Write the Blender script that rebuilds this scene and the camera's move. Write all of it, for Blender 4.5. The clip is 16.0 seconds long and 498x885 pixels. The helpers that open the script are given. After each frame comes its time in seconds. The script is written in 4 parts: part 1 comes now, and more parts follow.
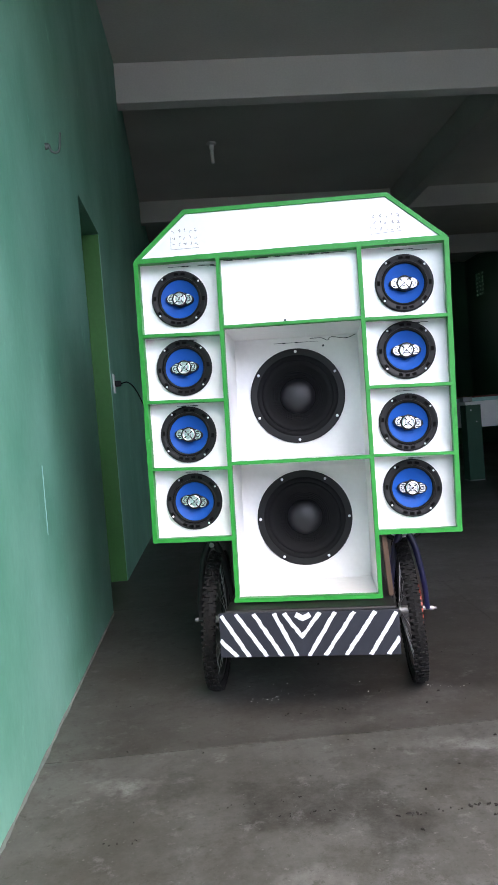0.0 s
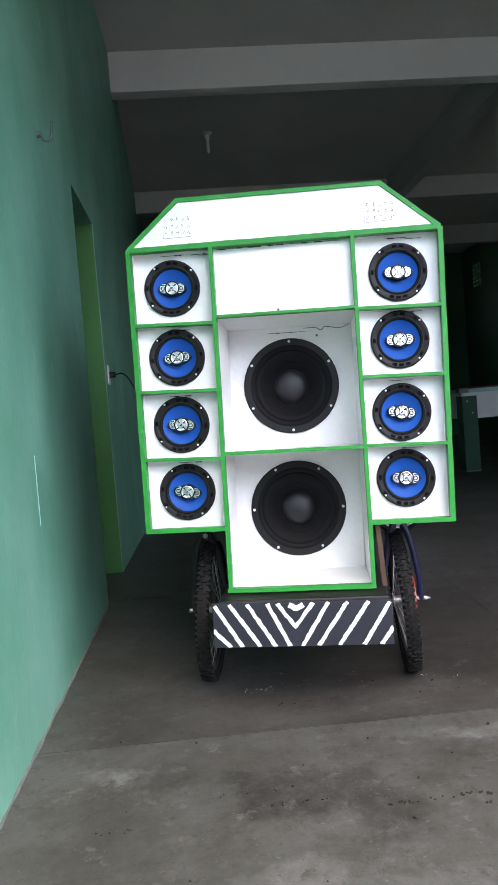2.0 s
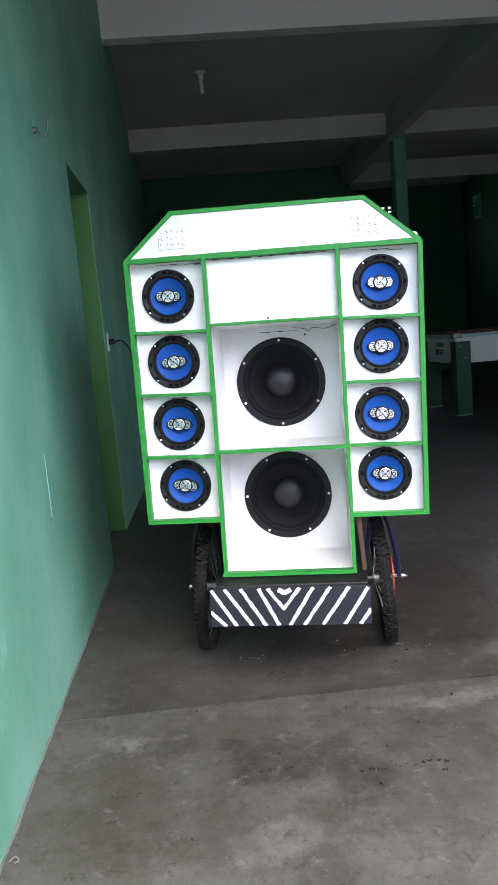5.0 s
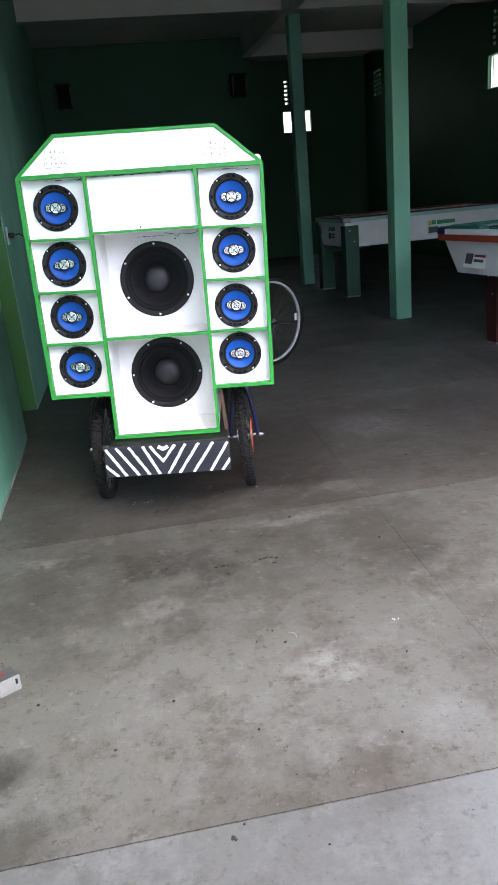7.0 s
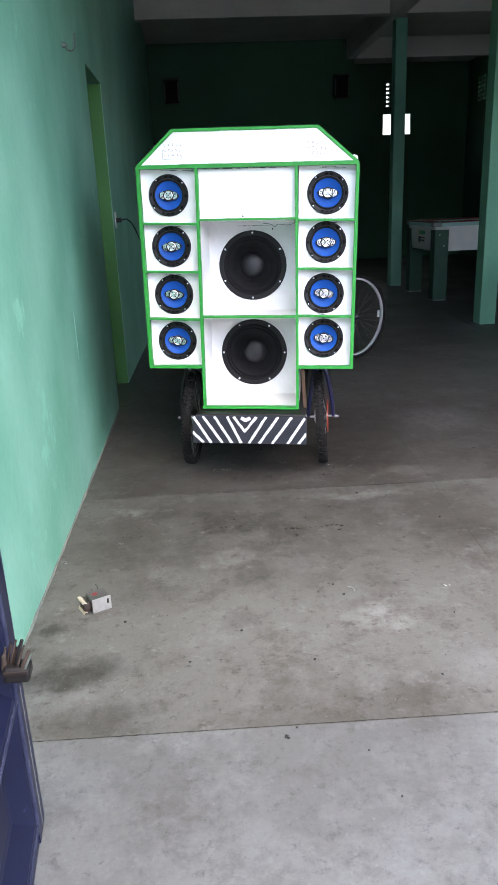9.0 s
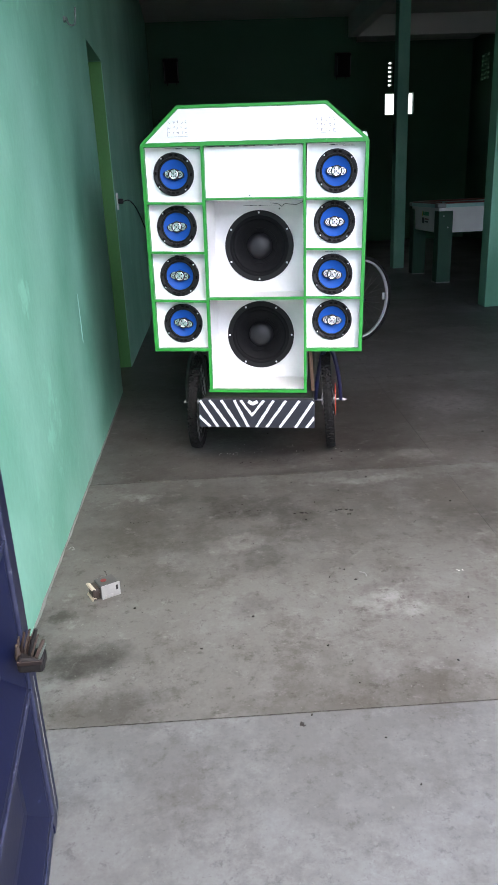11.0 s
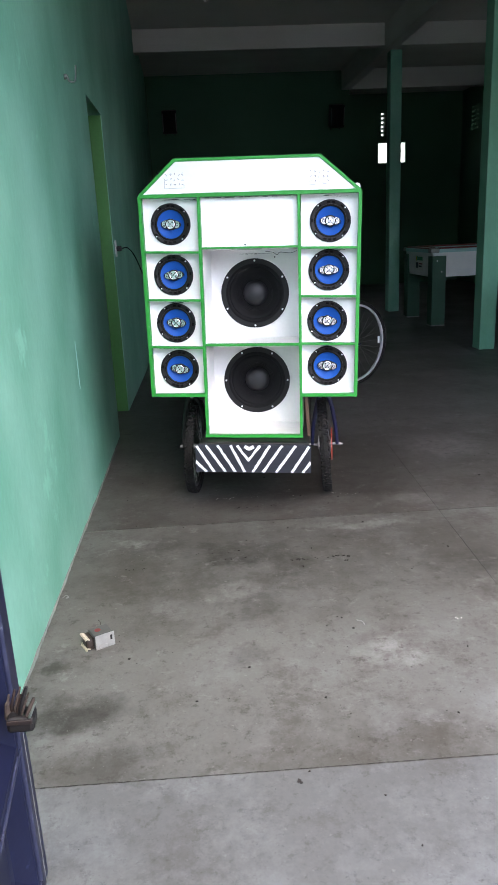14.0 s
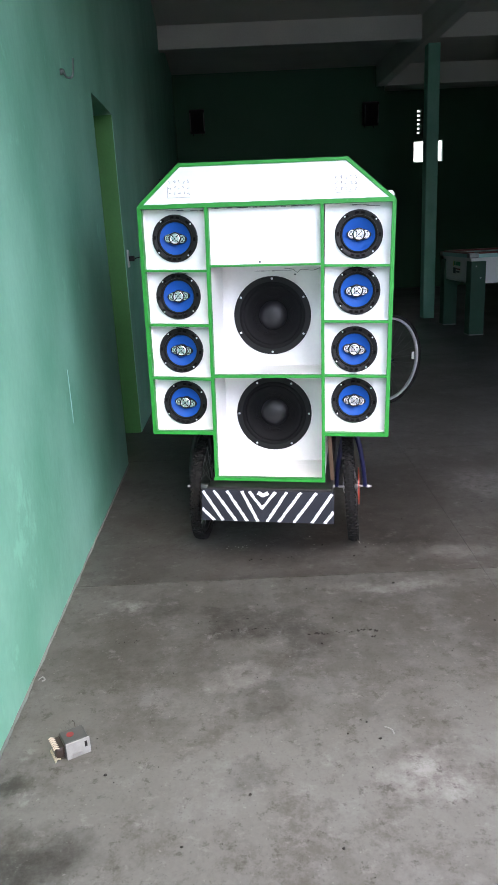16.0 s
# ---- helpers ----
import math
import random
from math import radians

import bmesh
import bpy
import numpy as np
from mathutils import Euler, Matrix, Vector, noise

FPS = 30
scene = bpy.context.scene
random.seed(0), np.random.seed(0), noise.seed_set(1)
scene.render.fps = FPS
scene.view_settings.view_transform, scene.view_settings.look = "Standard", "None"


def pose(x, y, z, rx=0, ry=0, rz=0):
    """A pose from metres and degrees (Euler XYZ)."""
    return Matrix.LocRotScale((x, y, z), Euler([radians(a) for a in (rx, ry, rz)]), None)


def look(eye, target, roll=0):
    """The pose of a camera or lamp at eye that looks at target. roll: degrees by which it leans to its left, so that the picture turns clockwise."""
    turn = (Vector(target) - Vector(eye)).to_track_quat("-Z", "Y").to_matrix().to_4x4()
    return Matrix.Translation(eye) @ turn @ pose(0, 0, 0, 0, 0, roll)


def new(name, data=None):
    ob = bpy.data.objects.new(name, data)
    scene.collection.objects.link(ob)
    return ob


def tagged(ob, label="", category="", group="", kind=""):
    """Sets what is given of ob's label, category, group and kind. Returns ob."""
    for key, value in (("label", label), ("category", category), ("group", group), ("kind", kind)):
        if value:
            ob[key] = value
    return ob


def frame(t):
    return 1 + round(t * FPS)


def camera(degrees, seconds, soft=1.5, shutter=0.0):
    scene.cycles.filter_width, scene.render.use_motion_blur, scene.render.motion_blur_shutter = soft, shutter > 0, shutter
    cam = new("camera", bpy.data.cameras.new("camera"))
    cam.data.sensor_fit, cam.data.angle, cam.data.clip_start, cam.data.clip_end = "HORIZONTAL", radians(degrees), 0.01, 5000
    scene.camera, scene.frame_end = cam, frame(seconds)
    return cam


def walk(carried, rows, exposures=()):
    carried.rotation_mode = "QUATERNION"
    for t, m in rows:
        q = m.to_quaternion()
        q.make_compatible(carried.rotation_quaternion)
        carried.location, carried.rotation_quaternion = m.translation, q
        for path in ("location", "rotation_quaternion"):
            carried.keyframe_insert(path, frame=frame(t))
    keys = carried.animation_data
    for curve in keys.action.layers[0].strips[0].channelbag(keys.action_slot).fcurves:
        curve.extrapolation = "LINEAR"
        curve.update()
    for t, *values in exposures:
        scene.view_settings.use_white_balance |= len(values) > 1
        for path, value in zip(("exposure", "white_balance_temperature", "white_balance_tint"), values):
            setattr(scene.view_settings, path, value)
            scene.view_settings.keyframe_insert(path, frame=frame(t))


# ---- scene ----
cam = camera(38.5, 16.0, soft=1.05)
PATH = [
    (0, (0.246, 0.27, 0.951), (0.396, 2.263, 0.883), -4.5),
    (0.5, (0.246, 0.28, 0.95), (0.428, 2.269, 0.851), -4.3),
    (1, (0.253, 0.28, 0.951), (0.442, 2.27, 0.869), -4.7),
    (1.5, (0.252, 0.281, 0.946), (0.405, 2.273, 0.843), -4.3),
    (2, (0.259, 0.277, 0.944), (0.415, 2.269, 0.853), -4.6),
    (2.5, (0.262, 0.277, 0.951), (0.428, 2.265, 0.818), -4.7),
    (3, (0.274, 0.221, 0.943), (0.446, 2.21, 0.817), -4.6),
    (3.5, (0.27, 0.181, 0.944), (0.441, 2.171, 0.843), -4.5),
    (6, (0.303, -0.145, 1.351), (0.421, 1.771, 0.790), -5.4),
    (6.5, (0.304, -0.384, 1.344), (0.616, 1.476, 0.68), -6.2),
    (7, (0.395, -0.566, 1.323), (0.719, 1.3, 0.682), -5.3),
    (7.5, (0.439, -0.666, 1.305), (0.578, 1.212, 0.632), -6.4),
    (8, (0.369, -0.732, 1.309), (0.348, 1.18, 0.724), -4.8),
    (8.5, (0.344, -0.831, 1.297), (0.466, 1.06, 0.658), -3.6),
    (9, (0.324, -0.852, 1.306), (0.45, 1.041, 0.674), -2.4),
    (9.5, (0.305, -0.82, 1.296), (0.429, 1.06, 0.624), -2.0),
    (10, (0.298, -0.82, 1.291), (0.431, 1.05, 0.595), -2.3),
    (12.5, (0.287, -0.792, 1.296), (0.392, 1.115, 0.699), -3.0),
    (13, (0.291, -0.798, 1.304), (0.406, 1.114, 0.728), -2.5),
    (13.5, (0.29, -0.802, 1.31), (0.415, 1.111, 0.742), -2.2),
    (14, (0.3, -0.802, 1.312), (0.437, 1.111, 0.746), -2.7),
    (14.5, (0.307, -0.792, 1.313), (0.455, 1.126, 0.765), -2.8),
    (15, (0.352, -0.708, 1.321), (0.479, 1.221, 0.809), -3.8),
    (15.5, (0.428, -0.518, 1.374), (0.502, 1.4, 0.811), -3.4),
    (16, (0.411, -0.342, 1.37), (0.461, 1.576, 0.806), -2.9),
]
walk(cam, [(t, look(eye, target, roll)) for t, eye, target, roll in PATH],
     exposures=[(0, 3.66, 6650, 15), (3.7, 3.68, 6650, 15), (6, 3.66, 6650, 15), (6.5, 3.76, 6650, 15), (7.5, 3.84, 6650, 15), (10, 3.74, 6650, 15), (12.5, 3.66, 6650, 15), (14.5, 3.70, 6650, 15), (15.5, 3.76, 6650, 15), (16, 3.73, 6650, 15)])

# ---- light ----
world = bpy.data.worlds.new("overcast")
scene.world = world
world.use_nodes = True
wn = world.node_tree
sky = wn.nodes.new("ShaderNodeTexSky")
sky.sky_type, sky.sun_disc = "NISHITA", False
sky.sun_elevation, sky.sun_rotation = radians(55), radians(160)
sky.air_density, sky.dust_density = 1.0, 2.6
wn.links.new(sky.outputs[0], wn.nodes["Background"].inputs[0])
wn.nodes["Background"].inputs[1].default_value = 0.10
sun = new("sun", bpy.data.lights.new("sun", "SUN"))
sun.data.energy, sun.data.angle, sun.data.color = 0.3, radians(40), (1.0, 0.97, 0.93)
sun.matrix_world = look((0, 0, 0), (0.2, -0.35, -1.0))

# ---- materials ----


def mat(name, col, rough=0.6, metal=0.0, col2=None, scale=6.0, amount=0.5, fine=120.0, bump=0.15, dist=0.002,
        spec=0.5, wear=None, wear_scale=3.0, wear_at=0.62, vary=0.0, stretch=None, rough2=None):
    """Two scales of colour change, optional worn patches, fine relief, and per-object variation."""
    m = bpy.data.materials.new(name)
    m.use_nodes = True
    t = m.node_tree
    n, l = t.nodes, t.links
    b = n["Principled BSDF"]
    b.inputs["Roughness"].default_value = rough
    b.inputs["Metallic"].default_value = metal
    b.inputs["Specular IOR Level"].default_value = spec
    co = n.new("ShaderNodeTexCoord")
    src = co.outputs["Object"]
    if stretch:
        mp = n.new("ShaderNodeMapping")
        mp.inputs["Scale"].default_value = stretch
        l.new(src, mp.inputs[0])
        src = mp.outputs[0]
    big = n.new("ShaderNodeTexNoise")
    big.inputs["Scale"].default_value, big.inputs["Detail"].default_value = scale, 6.0
    l.new(src, big.inputs["Vector"])
    small = n.new("ShaderNodeTexNoise")
    small.inputs["Scale"].default_value, small.inputs["Detail"].default_value = fine, 4.0
    l.new(src, small.inputs["Vector"])
    ramp = n.new("ShaderNodeMapRange")
    ramp.inputs[1].default_value, ramp.inputs[2].default_value = 0.18, 0.82
    l.new(big.outputs[0], ramp.inputs[0])
    mix = n.new("ShaderNodeMix")
    mix.data_type = "RGBA"
    mix.inputs[6].default_value = (*col, 1)
    mix.inputs[7].default_value = (*(col2 or [c * (1 - 0.35 * amount) for c in col]), 1)
    l.new(ramp.outputs[0], mix.inputs[0])
    grain = n.new("ShaderNodeMix")
    grain.data_type, grain.blend_type = "RGBA", "MULTIPLY"
    grain.inputs[0].default_value = 0.35 * amount
    l.new(mix.outputs[2], grain.inputs[6])
    l.new(small.outputs[0], grain.inputs[7])
    out = grain.outputs[2]
    if wear:
        w = n.new("ShaderNodeTexNoise")
        w.inputs["Scale"].default_value, w.inputs["Detail"].default_value, w.inputs["Roughness"].default_value = wear_scale, 8.0, 0.7
        l.new(src, w.inputs["Vector"])
        wr = n.new("ShaderNodeMapRange")
        wr.inputs[1].default_value, wr.inputs[2].default_value = wear_at, wear_at + 0.08
        l.new(w.outputs[0], wr.inputs[0])
        wm = n.new("ShaderNodeMix")
        wm.data_type = "RGBA"
        l.new(wr.outputs[0], wm.inputs[0])
        l.new(out, wm.inputs[6])
        wm.inputs[7].default_value = (*wear, 1)
        out = wm.outputs[2]
    if vary:
        oi = n.new("ShaderNodeObjectInfo")
        hs = n.new("ShaderNodeHueSaturation")
        vr = n.new("ShaderNodeMapRange")
        vr.inputs[3].default_value, vr.inputs[4].default_value = 1 - vary, 1 + vary
        l.new(oi.outputs["Random"], vr.inputs[0])
        l.new(vr.outputs[0], hs.inputs["Value"])
        l.new(out, hs.inputs["Color"])
        out = hs.outputs[0]
    l.new(out, b.inputs["Base Color"])
    if rough2 is not None:
        rr = n.new("ShaderNodeMapRange")
        rr.inputs[1].default_value, rr.inputs[2].default_value = 0.18, 0.82
        rr.inputs[3].default_value, rr.inputs[4].default_value = rough, rough2
        l.new(big.outputs[0], rr.inputs[0])
        l.new(rr.outputs[0], b.inputs["Roughness"])
    if bump:
        bp = n.new("ShaderNodeBump")
        bp.inputs["Strength"].default_value, bp.inputs["Distance"].default_value = bump, dist
        l.new(small.outputs[0], bp.inputs["Height"])
        l.new(bp.outputs[0], b.inputs["Normal"])
    return m


M_WALL = mat("green wall paint", (0.090, 0.312, 0.198), 0.5, col2=(0.255, 0.525, 0.405), scale=2.6, amount=0.5, fine=40, bump=0.25, dist=0.004,
             wear=(0.20, 0.48, 0.35), wear_scale=4.5, wear_at=0.60, stretch=(1, 1, 0.7))
# wall green darkened to carry the shade of the hall's deep end
M_BACK = mat("wall green with deep-end shade", (0.022, 0.105, 0.046), 0.6, col2=(0.030, 0.125, 0.062), scale=1.6, amount=0.5, fine=40, bump=0.2, dist=0.004)
# near column's green, lightened to include the daylight falling on it
M_COLUMN = mat("green column paint with daylight lift", (0.23, 0.54, 0.36), 0.45, col2=(0.14, 0.39, 0.25), scale=3.5, amount=0.5, fine=50, bump=0.25, dist=0.004,
               wear=(0.42, 0.62, 0.50), wear_scale=9, wear_at=0.66, stretch=(1, 1, 0.4))
M_TERM = mat("dull tinned wire", (0.42, 0.39, 0.30), 0.5, 0.3, scale=60, amount=0.4)
M_HOOK = mat("greenish galvanised steel", (0.13, 0.16, 0.145), 0.5, 0.4, scale=40, amount=0.5, fine=150, bump=0.1)
M_JAMB = mat("yellow green jamb paint", (0.048, 0.205, 0.040), 0.6, scale=3, amount=0.6, fine=60, bump=0.25, dist=0.003)
M_CEIL = mat("grey white limewash", (0.70, 0.69, 0.63), 0.9, col2=(0.57, 0.55, 0.50), scale=1.2, amount=0.6, fine=50, bump=0.2)
M_BEAM = mat("white limewash", (0.82, 0.79, 0.75), 0.9, col2=(0.72, 0.69, 0.65), scale=2.0, amount=0.5, fine=60, bump=0.2)


# stains on the concrete, and two wide blots of daylight falloff: x, y, half width, half depth, strength
STAIN_AND_FALLOFF = ((0.47, 1.98, 0.25, 0.16, 1.0), (0.64, 1.86, 0.14, 0.17, 0.9), (0.13, 2.10, 0.15, 0.09, 0.8), (0.33, 2.07, 0.10, 0.06, 0.9), (-0.10, 0.99, 0.17, 0.085, 0.9),
       # the row at 0.62, 2.60 darkens the floor beneath the bumper
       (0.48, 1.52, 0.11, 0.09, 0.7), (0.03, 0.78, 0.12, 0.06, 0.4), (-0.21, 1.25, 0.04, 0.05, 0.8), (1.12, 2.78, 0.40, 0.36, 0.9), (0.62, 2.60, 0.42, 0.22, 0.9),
       # the two wide rows ending this line paint daylight's falloff into the floor
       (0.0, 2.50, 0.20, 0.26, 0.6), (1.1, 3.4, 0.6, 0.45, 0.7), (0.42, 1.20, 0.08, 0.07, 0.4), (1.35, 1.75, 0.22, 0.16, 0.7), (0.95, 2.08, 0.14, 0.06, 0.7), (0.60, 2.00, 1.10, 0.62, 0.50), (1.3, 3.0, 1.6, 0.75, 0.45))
SCUFF = ((0.89, 1.17, 0.11, 0.09, 0.9), (1.8, 3.3, 0.22, 0.26, 0.7), (-0.01, 2.15, 0.09, 0.05, 0.8), (1.03, 2.20, 0.26, 0.04, 0.6), (0.40, 1.64, 0.12, 0.06, 0.5), (1.35, 2.45, 0.15, 0.08, 0.6))


def floor_material(name, k, rough, stain=1.0, tone=(1, 1, 1), spec=0.3):
    """Burnished concrete: cloudy bays, stain and falloff blots and pale scuffs at their places, grit, pits and hairline
    scratches.
    """
    light, dark = [0.225 * k, 0.229 * k, 0.222 * k], [0.120 * k, 0.117 * k, 0.107 * k]
    dark = [(d * stain + c * (1 - stain)) * w for c, d, w in zip(light, dark, tone)]
    m = mat(name, tuple(c * w for c, w in zip(light, tone)), rough, col2=tuple(dark), scale=1.3, amount=0.7, fine=90, bump=0.05, spec=spec, rough2=rough + 0.14)
    n, l = m.node_tree.nodes, m.node_tree.links
    b = n["Principled BSDF"]
    co = n.new("ShaderNodeTexCoord")
    base = b.inputs["Base Color"].links[0].from_socket

    def cloud(sc, rgh, detail=7.0):
        x = n.new("ShaderNodeTexNoise")
        x.inputs["Scale"].default_value, x.inputs["Detail"].default_value, x.inputs["Roughness"].default_value = sc, detail, rgh
        mp = n.new("ShaderNodeMapping")
        mp.inputs["Location"].default_value = (sc * 1.7, sc * 0.6, 3.0)
        l.new(co.outputs["Object"], mp.inputs[0])
        l.new(mp.outputs[0], x.inputs["Vector"])
        return x

    def band(src, lo, hi, top):
        q = n.new("ShaderNodeMapRange")
        q.inputs[1].default_value, q.inputs[2].default_value, q.inputs[4].default_value = lo, hi, top
        l.new(src, q.inputs[0])
        return q.outputs[0]

    def lay(fac, col):
        mx = n.new("ShaderNodeMix")
        mx.data_type = "RGBA"
        l.new(fac, mx.inputs[0])
        l.new(base, mx.inputs[6])
        mx.inputs[7].default_value = (*[c * k * w for c, w in zip(col, tone)], 1)
        return mx.outputs[2]

    def calc(op, a, c):
        q = n.new("ShaderNodeMath")
        q.operation = op
        for i, v in enumerate((a, c)):
            if isinstance(v, float):
                q.inputs[i].default_value = v
            else:
                l.new(v, q.inputs[i])
        return q.outputs[0]

    # ragged coordinates for the blots
    wob = cloud(5.0, 0.7, 5.0)
    shift = n.new("ShaderNodeVectorMath")
    shift.operation = "MULTIPLY_ADD"
    l.new(wob.outputs["Color"], shift.inputs[0])
    shift.inputs[1].default_value, shift.inputs[2].default_value = (0.30, 0.30, 0), (-0.14, -0.15, 0)
    rag = n.new("ShaderNodeVectorMath")
    l.new(co.outputs["Object"], rag.inputs[0])
    l.new(shift.outputs[0], rag.inputs[1])

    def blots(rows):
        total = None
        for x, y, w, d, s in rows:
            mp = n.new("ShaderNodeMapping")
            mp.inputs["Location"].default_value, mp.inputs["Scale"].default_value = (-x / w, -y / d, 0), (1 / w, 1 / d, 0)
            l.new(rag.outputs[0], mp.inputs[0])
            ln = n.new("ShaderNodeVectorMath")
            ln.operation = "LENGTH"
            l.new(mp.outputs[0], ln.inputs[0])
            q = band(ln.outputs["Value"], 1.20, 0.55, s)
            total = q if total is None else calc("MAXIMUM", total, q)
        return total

    for sc, lo, hi, col, amt, rgh in ((0.9, 0.50, 0.62, (0.095, 0.090, 0.080), 0.45, 0.70), (1.9, 0.49, 0.60, (0.075, 0.069, 0.060), 0.65, 0.76), (4.8, 0.51, 0.62, (0.070, 0.062, 0.052), 0.62, 0.84),
                                      (3.3, 0.53, 0.70, (0.29, 0.297, 0.305), 0.45, 0.76)):
        base = lay(band(cloud(sc, rgh).outputs[0], lo, hi, amt * stain), col)
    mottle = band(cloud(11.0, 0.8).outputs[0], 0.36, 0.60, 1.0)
    # dark layer: stains, plus the falloff coloured in by the wide blots
    base = lay(calc("MULTIPLY", calc("MULTIPLY", blots(STAIN_AND_FALLOFF), calc("ADD", calc("MULTIPLY", mottle, 0.55), 0.45)), 0.95), (0.026, 0.023, 0.019))
    base = lay(calc("MULTIPLY", calc("MULTIPLY", blots(SCUFF), mottle), 0.75), (0.36, 0.36, 0.36))
    for sc, lo, hi, col, amt, rgh in ((21.0, 0.555, 0.64, (0.050, 0.043, 0.036), 0.75, 0.78), (12.0, 0.57, 0.68, (0.31, 0.312, 0.315), 0.42, 0.78),
                                      (70.0, 0.655, 0.70, (0.34, 0.34, 0.33), 0.35, 0.55), (95.0, 0.64, 0.69, (0.035, 0.03, 0.026), 0.5, 0.55), (160.0, 0.66, 0.70, (0.03, 0.027, 0.022), 0.4, 0.5)):
        base = lay(band(cloud(sc, rgh).outputs[0], lo, hi, amt * stain), col)
    l.new(base, b.inputs["Base Color"])
    return m


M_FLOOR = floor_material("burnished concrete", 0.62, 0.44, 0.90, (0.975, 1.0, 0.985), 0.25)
# inner bays: browner stains, and darker overall to stand for fading daylight
M_FLOOR_IN = floor_material("brown-stained concrete with daylight falloff", 0.50, 0.36, 1.15, (1.02, 1.0, 0.97), 0.33)
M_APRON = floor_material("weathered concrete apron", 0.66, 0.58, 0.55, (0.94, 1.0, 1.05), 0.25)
M_FOOT = mat("crumbly pinkish plaster", (0.17, 0.165, 0.155), 0.95, col2=(0.10, 0.15, 0.12), scale=18, amount=0.7, fine=90, bump=0.4, dist=0.004)
M_GROUT = mat("dusty joint", (0.14, 0.135, 0.125), 0.95)
M_WHITE = mat("white gloss paint", (0.83, 0.83, 0.825), 0.4, col2=(0.78, 0.775, 0.76), scale=4, amount=0.3, fine=60, bump=0.10, dist=0.003,
              wear=(0.68, 0.675, 0.65), wear_scale=7, wear_at=0.68)
M_LEAF = mat("green trim paint", (0.012, 0.215, 0.026), 0.5, spec=0.3, col2=(0.022, 0.28, 0.045), scale=25, amount=0.5, fine=150, bump=0.15,
             wear=(0.12, 0.38, 0.14), wear_scale=40, wear_at=0.64)
M_BLACK = mat("black plastic", (0.005, 0.005, 0.006), 0.5, spec=0.28, scale=20, amount=0.5, fine=200, bump=0.05)
M_CONE = mat("black paper cone", (0.0045, 0.0045, 0.0055), 0.7, spec=0.16, scale=30, amount=0.5, fine=300, bump=0.1)
M_CAP = mat("dust cap", (0.010, 0.010, 0.013), 0.5, scale=30, amount=0.3, fine=200, bump=0.05)
M_BLUE = mat("blue polypropylene cone", (0.006, 0.078, 0.36), 0.6, spec=0.25, scale=30, amount=0.3, fine=250, bump=0.04)
M_RUBBER = mat("tyre rubber", (0.007, 0.007, 0.0072), 0.85, spec=0.18, col2=(0.015, 0.0145, 0.014), scale=14, amount=0.7, fine=120, bump=0.2)
M_SILVER = mat("bright metal", (0.80, 0.80, 0.82), 0.34, 0.85, scale=20, amount=0.4, fine=150, bump=0.05)
M_CHROME = mat("tweeter chrome", (0.78, 0.78, 0.80), 0.26, 0.9, scale=40, amount=0.5, fine=200, bump=0.05)
M_PLATE = mat("dull tinned plate", (0.27, 0.28, 0.27), 0.5, 0.2, scale=40, amount=0.6, fine=200, bump=0.1)
M_STEEL = mat("dull steel", (0.36, 0.36, 0.36), 0.45, 0.8, scale=30, amount=0.5, fine=150, bump=0.1)
M_BOARD = mat("charcoal board paint", (0.010, 0.0115, 0.018), 0.6, spec=0.3, col2=(0.021, 0.024, 0.034), scale=12, amount=0.6, fine=90, bump=0.1)
M_STRIPE = mat("brushed white stripe paint", (0.78, 0.79, 0.82), 0.6, col2=(0.6, 0.62, 0.66), scale=40, amount=0.6, fine=160, bump=0.15)
M_TRAY = mat("worn black paint", (0.008, 0.008, 0.009), 0.5, spec=0.3, col2=(0.016, 0.015, 0.014), scale=10, amount=0.6, fine=100, bump=0.15,
             wear=(0.10, 0.06, 0.04), wear_scale=14, wear_at=0.70)
M_FORK = mat("dark blue frame enamel", (0.006, 0.008, 0.042), 0.28, scale=20, amount=0.4, fine=120, bump=0.05)
M_RED = mat("red painted metal", (0.30, 0.040, 0.022), 0.45, scale=20, amount=0.6, fine=120, bump=0.1)
M_WOOD = mat("raw wood", (0.085, 0.046, 0.025), 0.7, col2=(0.055, 0.030, 0.017), scale=12, amount=0.6, fine=90, bump=0.2, stretch=(1, 1, 0.15))
M_GATE = mat("navy gate enamel", (0.0030, 0.0052, 0.022), 0.40, spec=0.32, col2=(0.0065, 0.010, 0.038), scale=5, amount=0.6, fine=70, bump=0.12,
             wear=(0.030, 0.037, 0.085), wear_scale=14, wear_at=0.63)
M_RUST = mat("rusty iron", (0.045, 0.026, 0.017), 0.6, 0.3, col2=(0.012, 0.011, 0.013), scale=30, amount=0.8, fine=140, bump=0.4)
M_TABLE = mat("white laminate", (0.84, 0.84, 0.83), 0.45, scale=6, amount=0.4, fine=80, bump=0.05)
M_LEG = mat("dark green leg paint", (0.022, 0.085, 0.05), 0.5, scale=6, amount=0.5, fine=70, bump=0.1)
M_AQUA = mat("pale aqua edging", (0.36, 0.62, 0.60), 0.45, scale=8, amount=0.3, fine=80, bump=0.05)
M_RAIL = mat("dark red rail", (0.17, 0.035, 0.028), 0.4, scale=10, amount=0.5, fine=80, bump=0.05)
M_RAIL2 = mat("orange red rail", (0.36, 0.050, 0.025), 0.4, scale=10, amount=0.4, fine=80, bump=0.05)
M_LEG_RED = mat("oxblood leg paint", (0.055, 0.012, 0.010), 0.45, scale=8, amount=0.5, fine=80, bump=0.08)
M_CLOTH = mat("green baize", (0.015, 0.13, 0.10), 0.95, scale=14, amount=0.4, fine=300, bump=0.2)
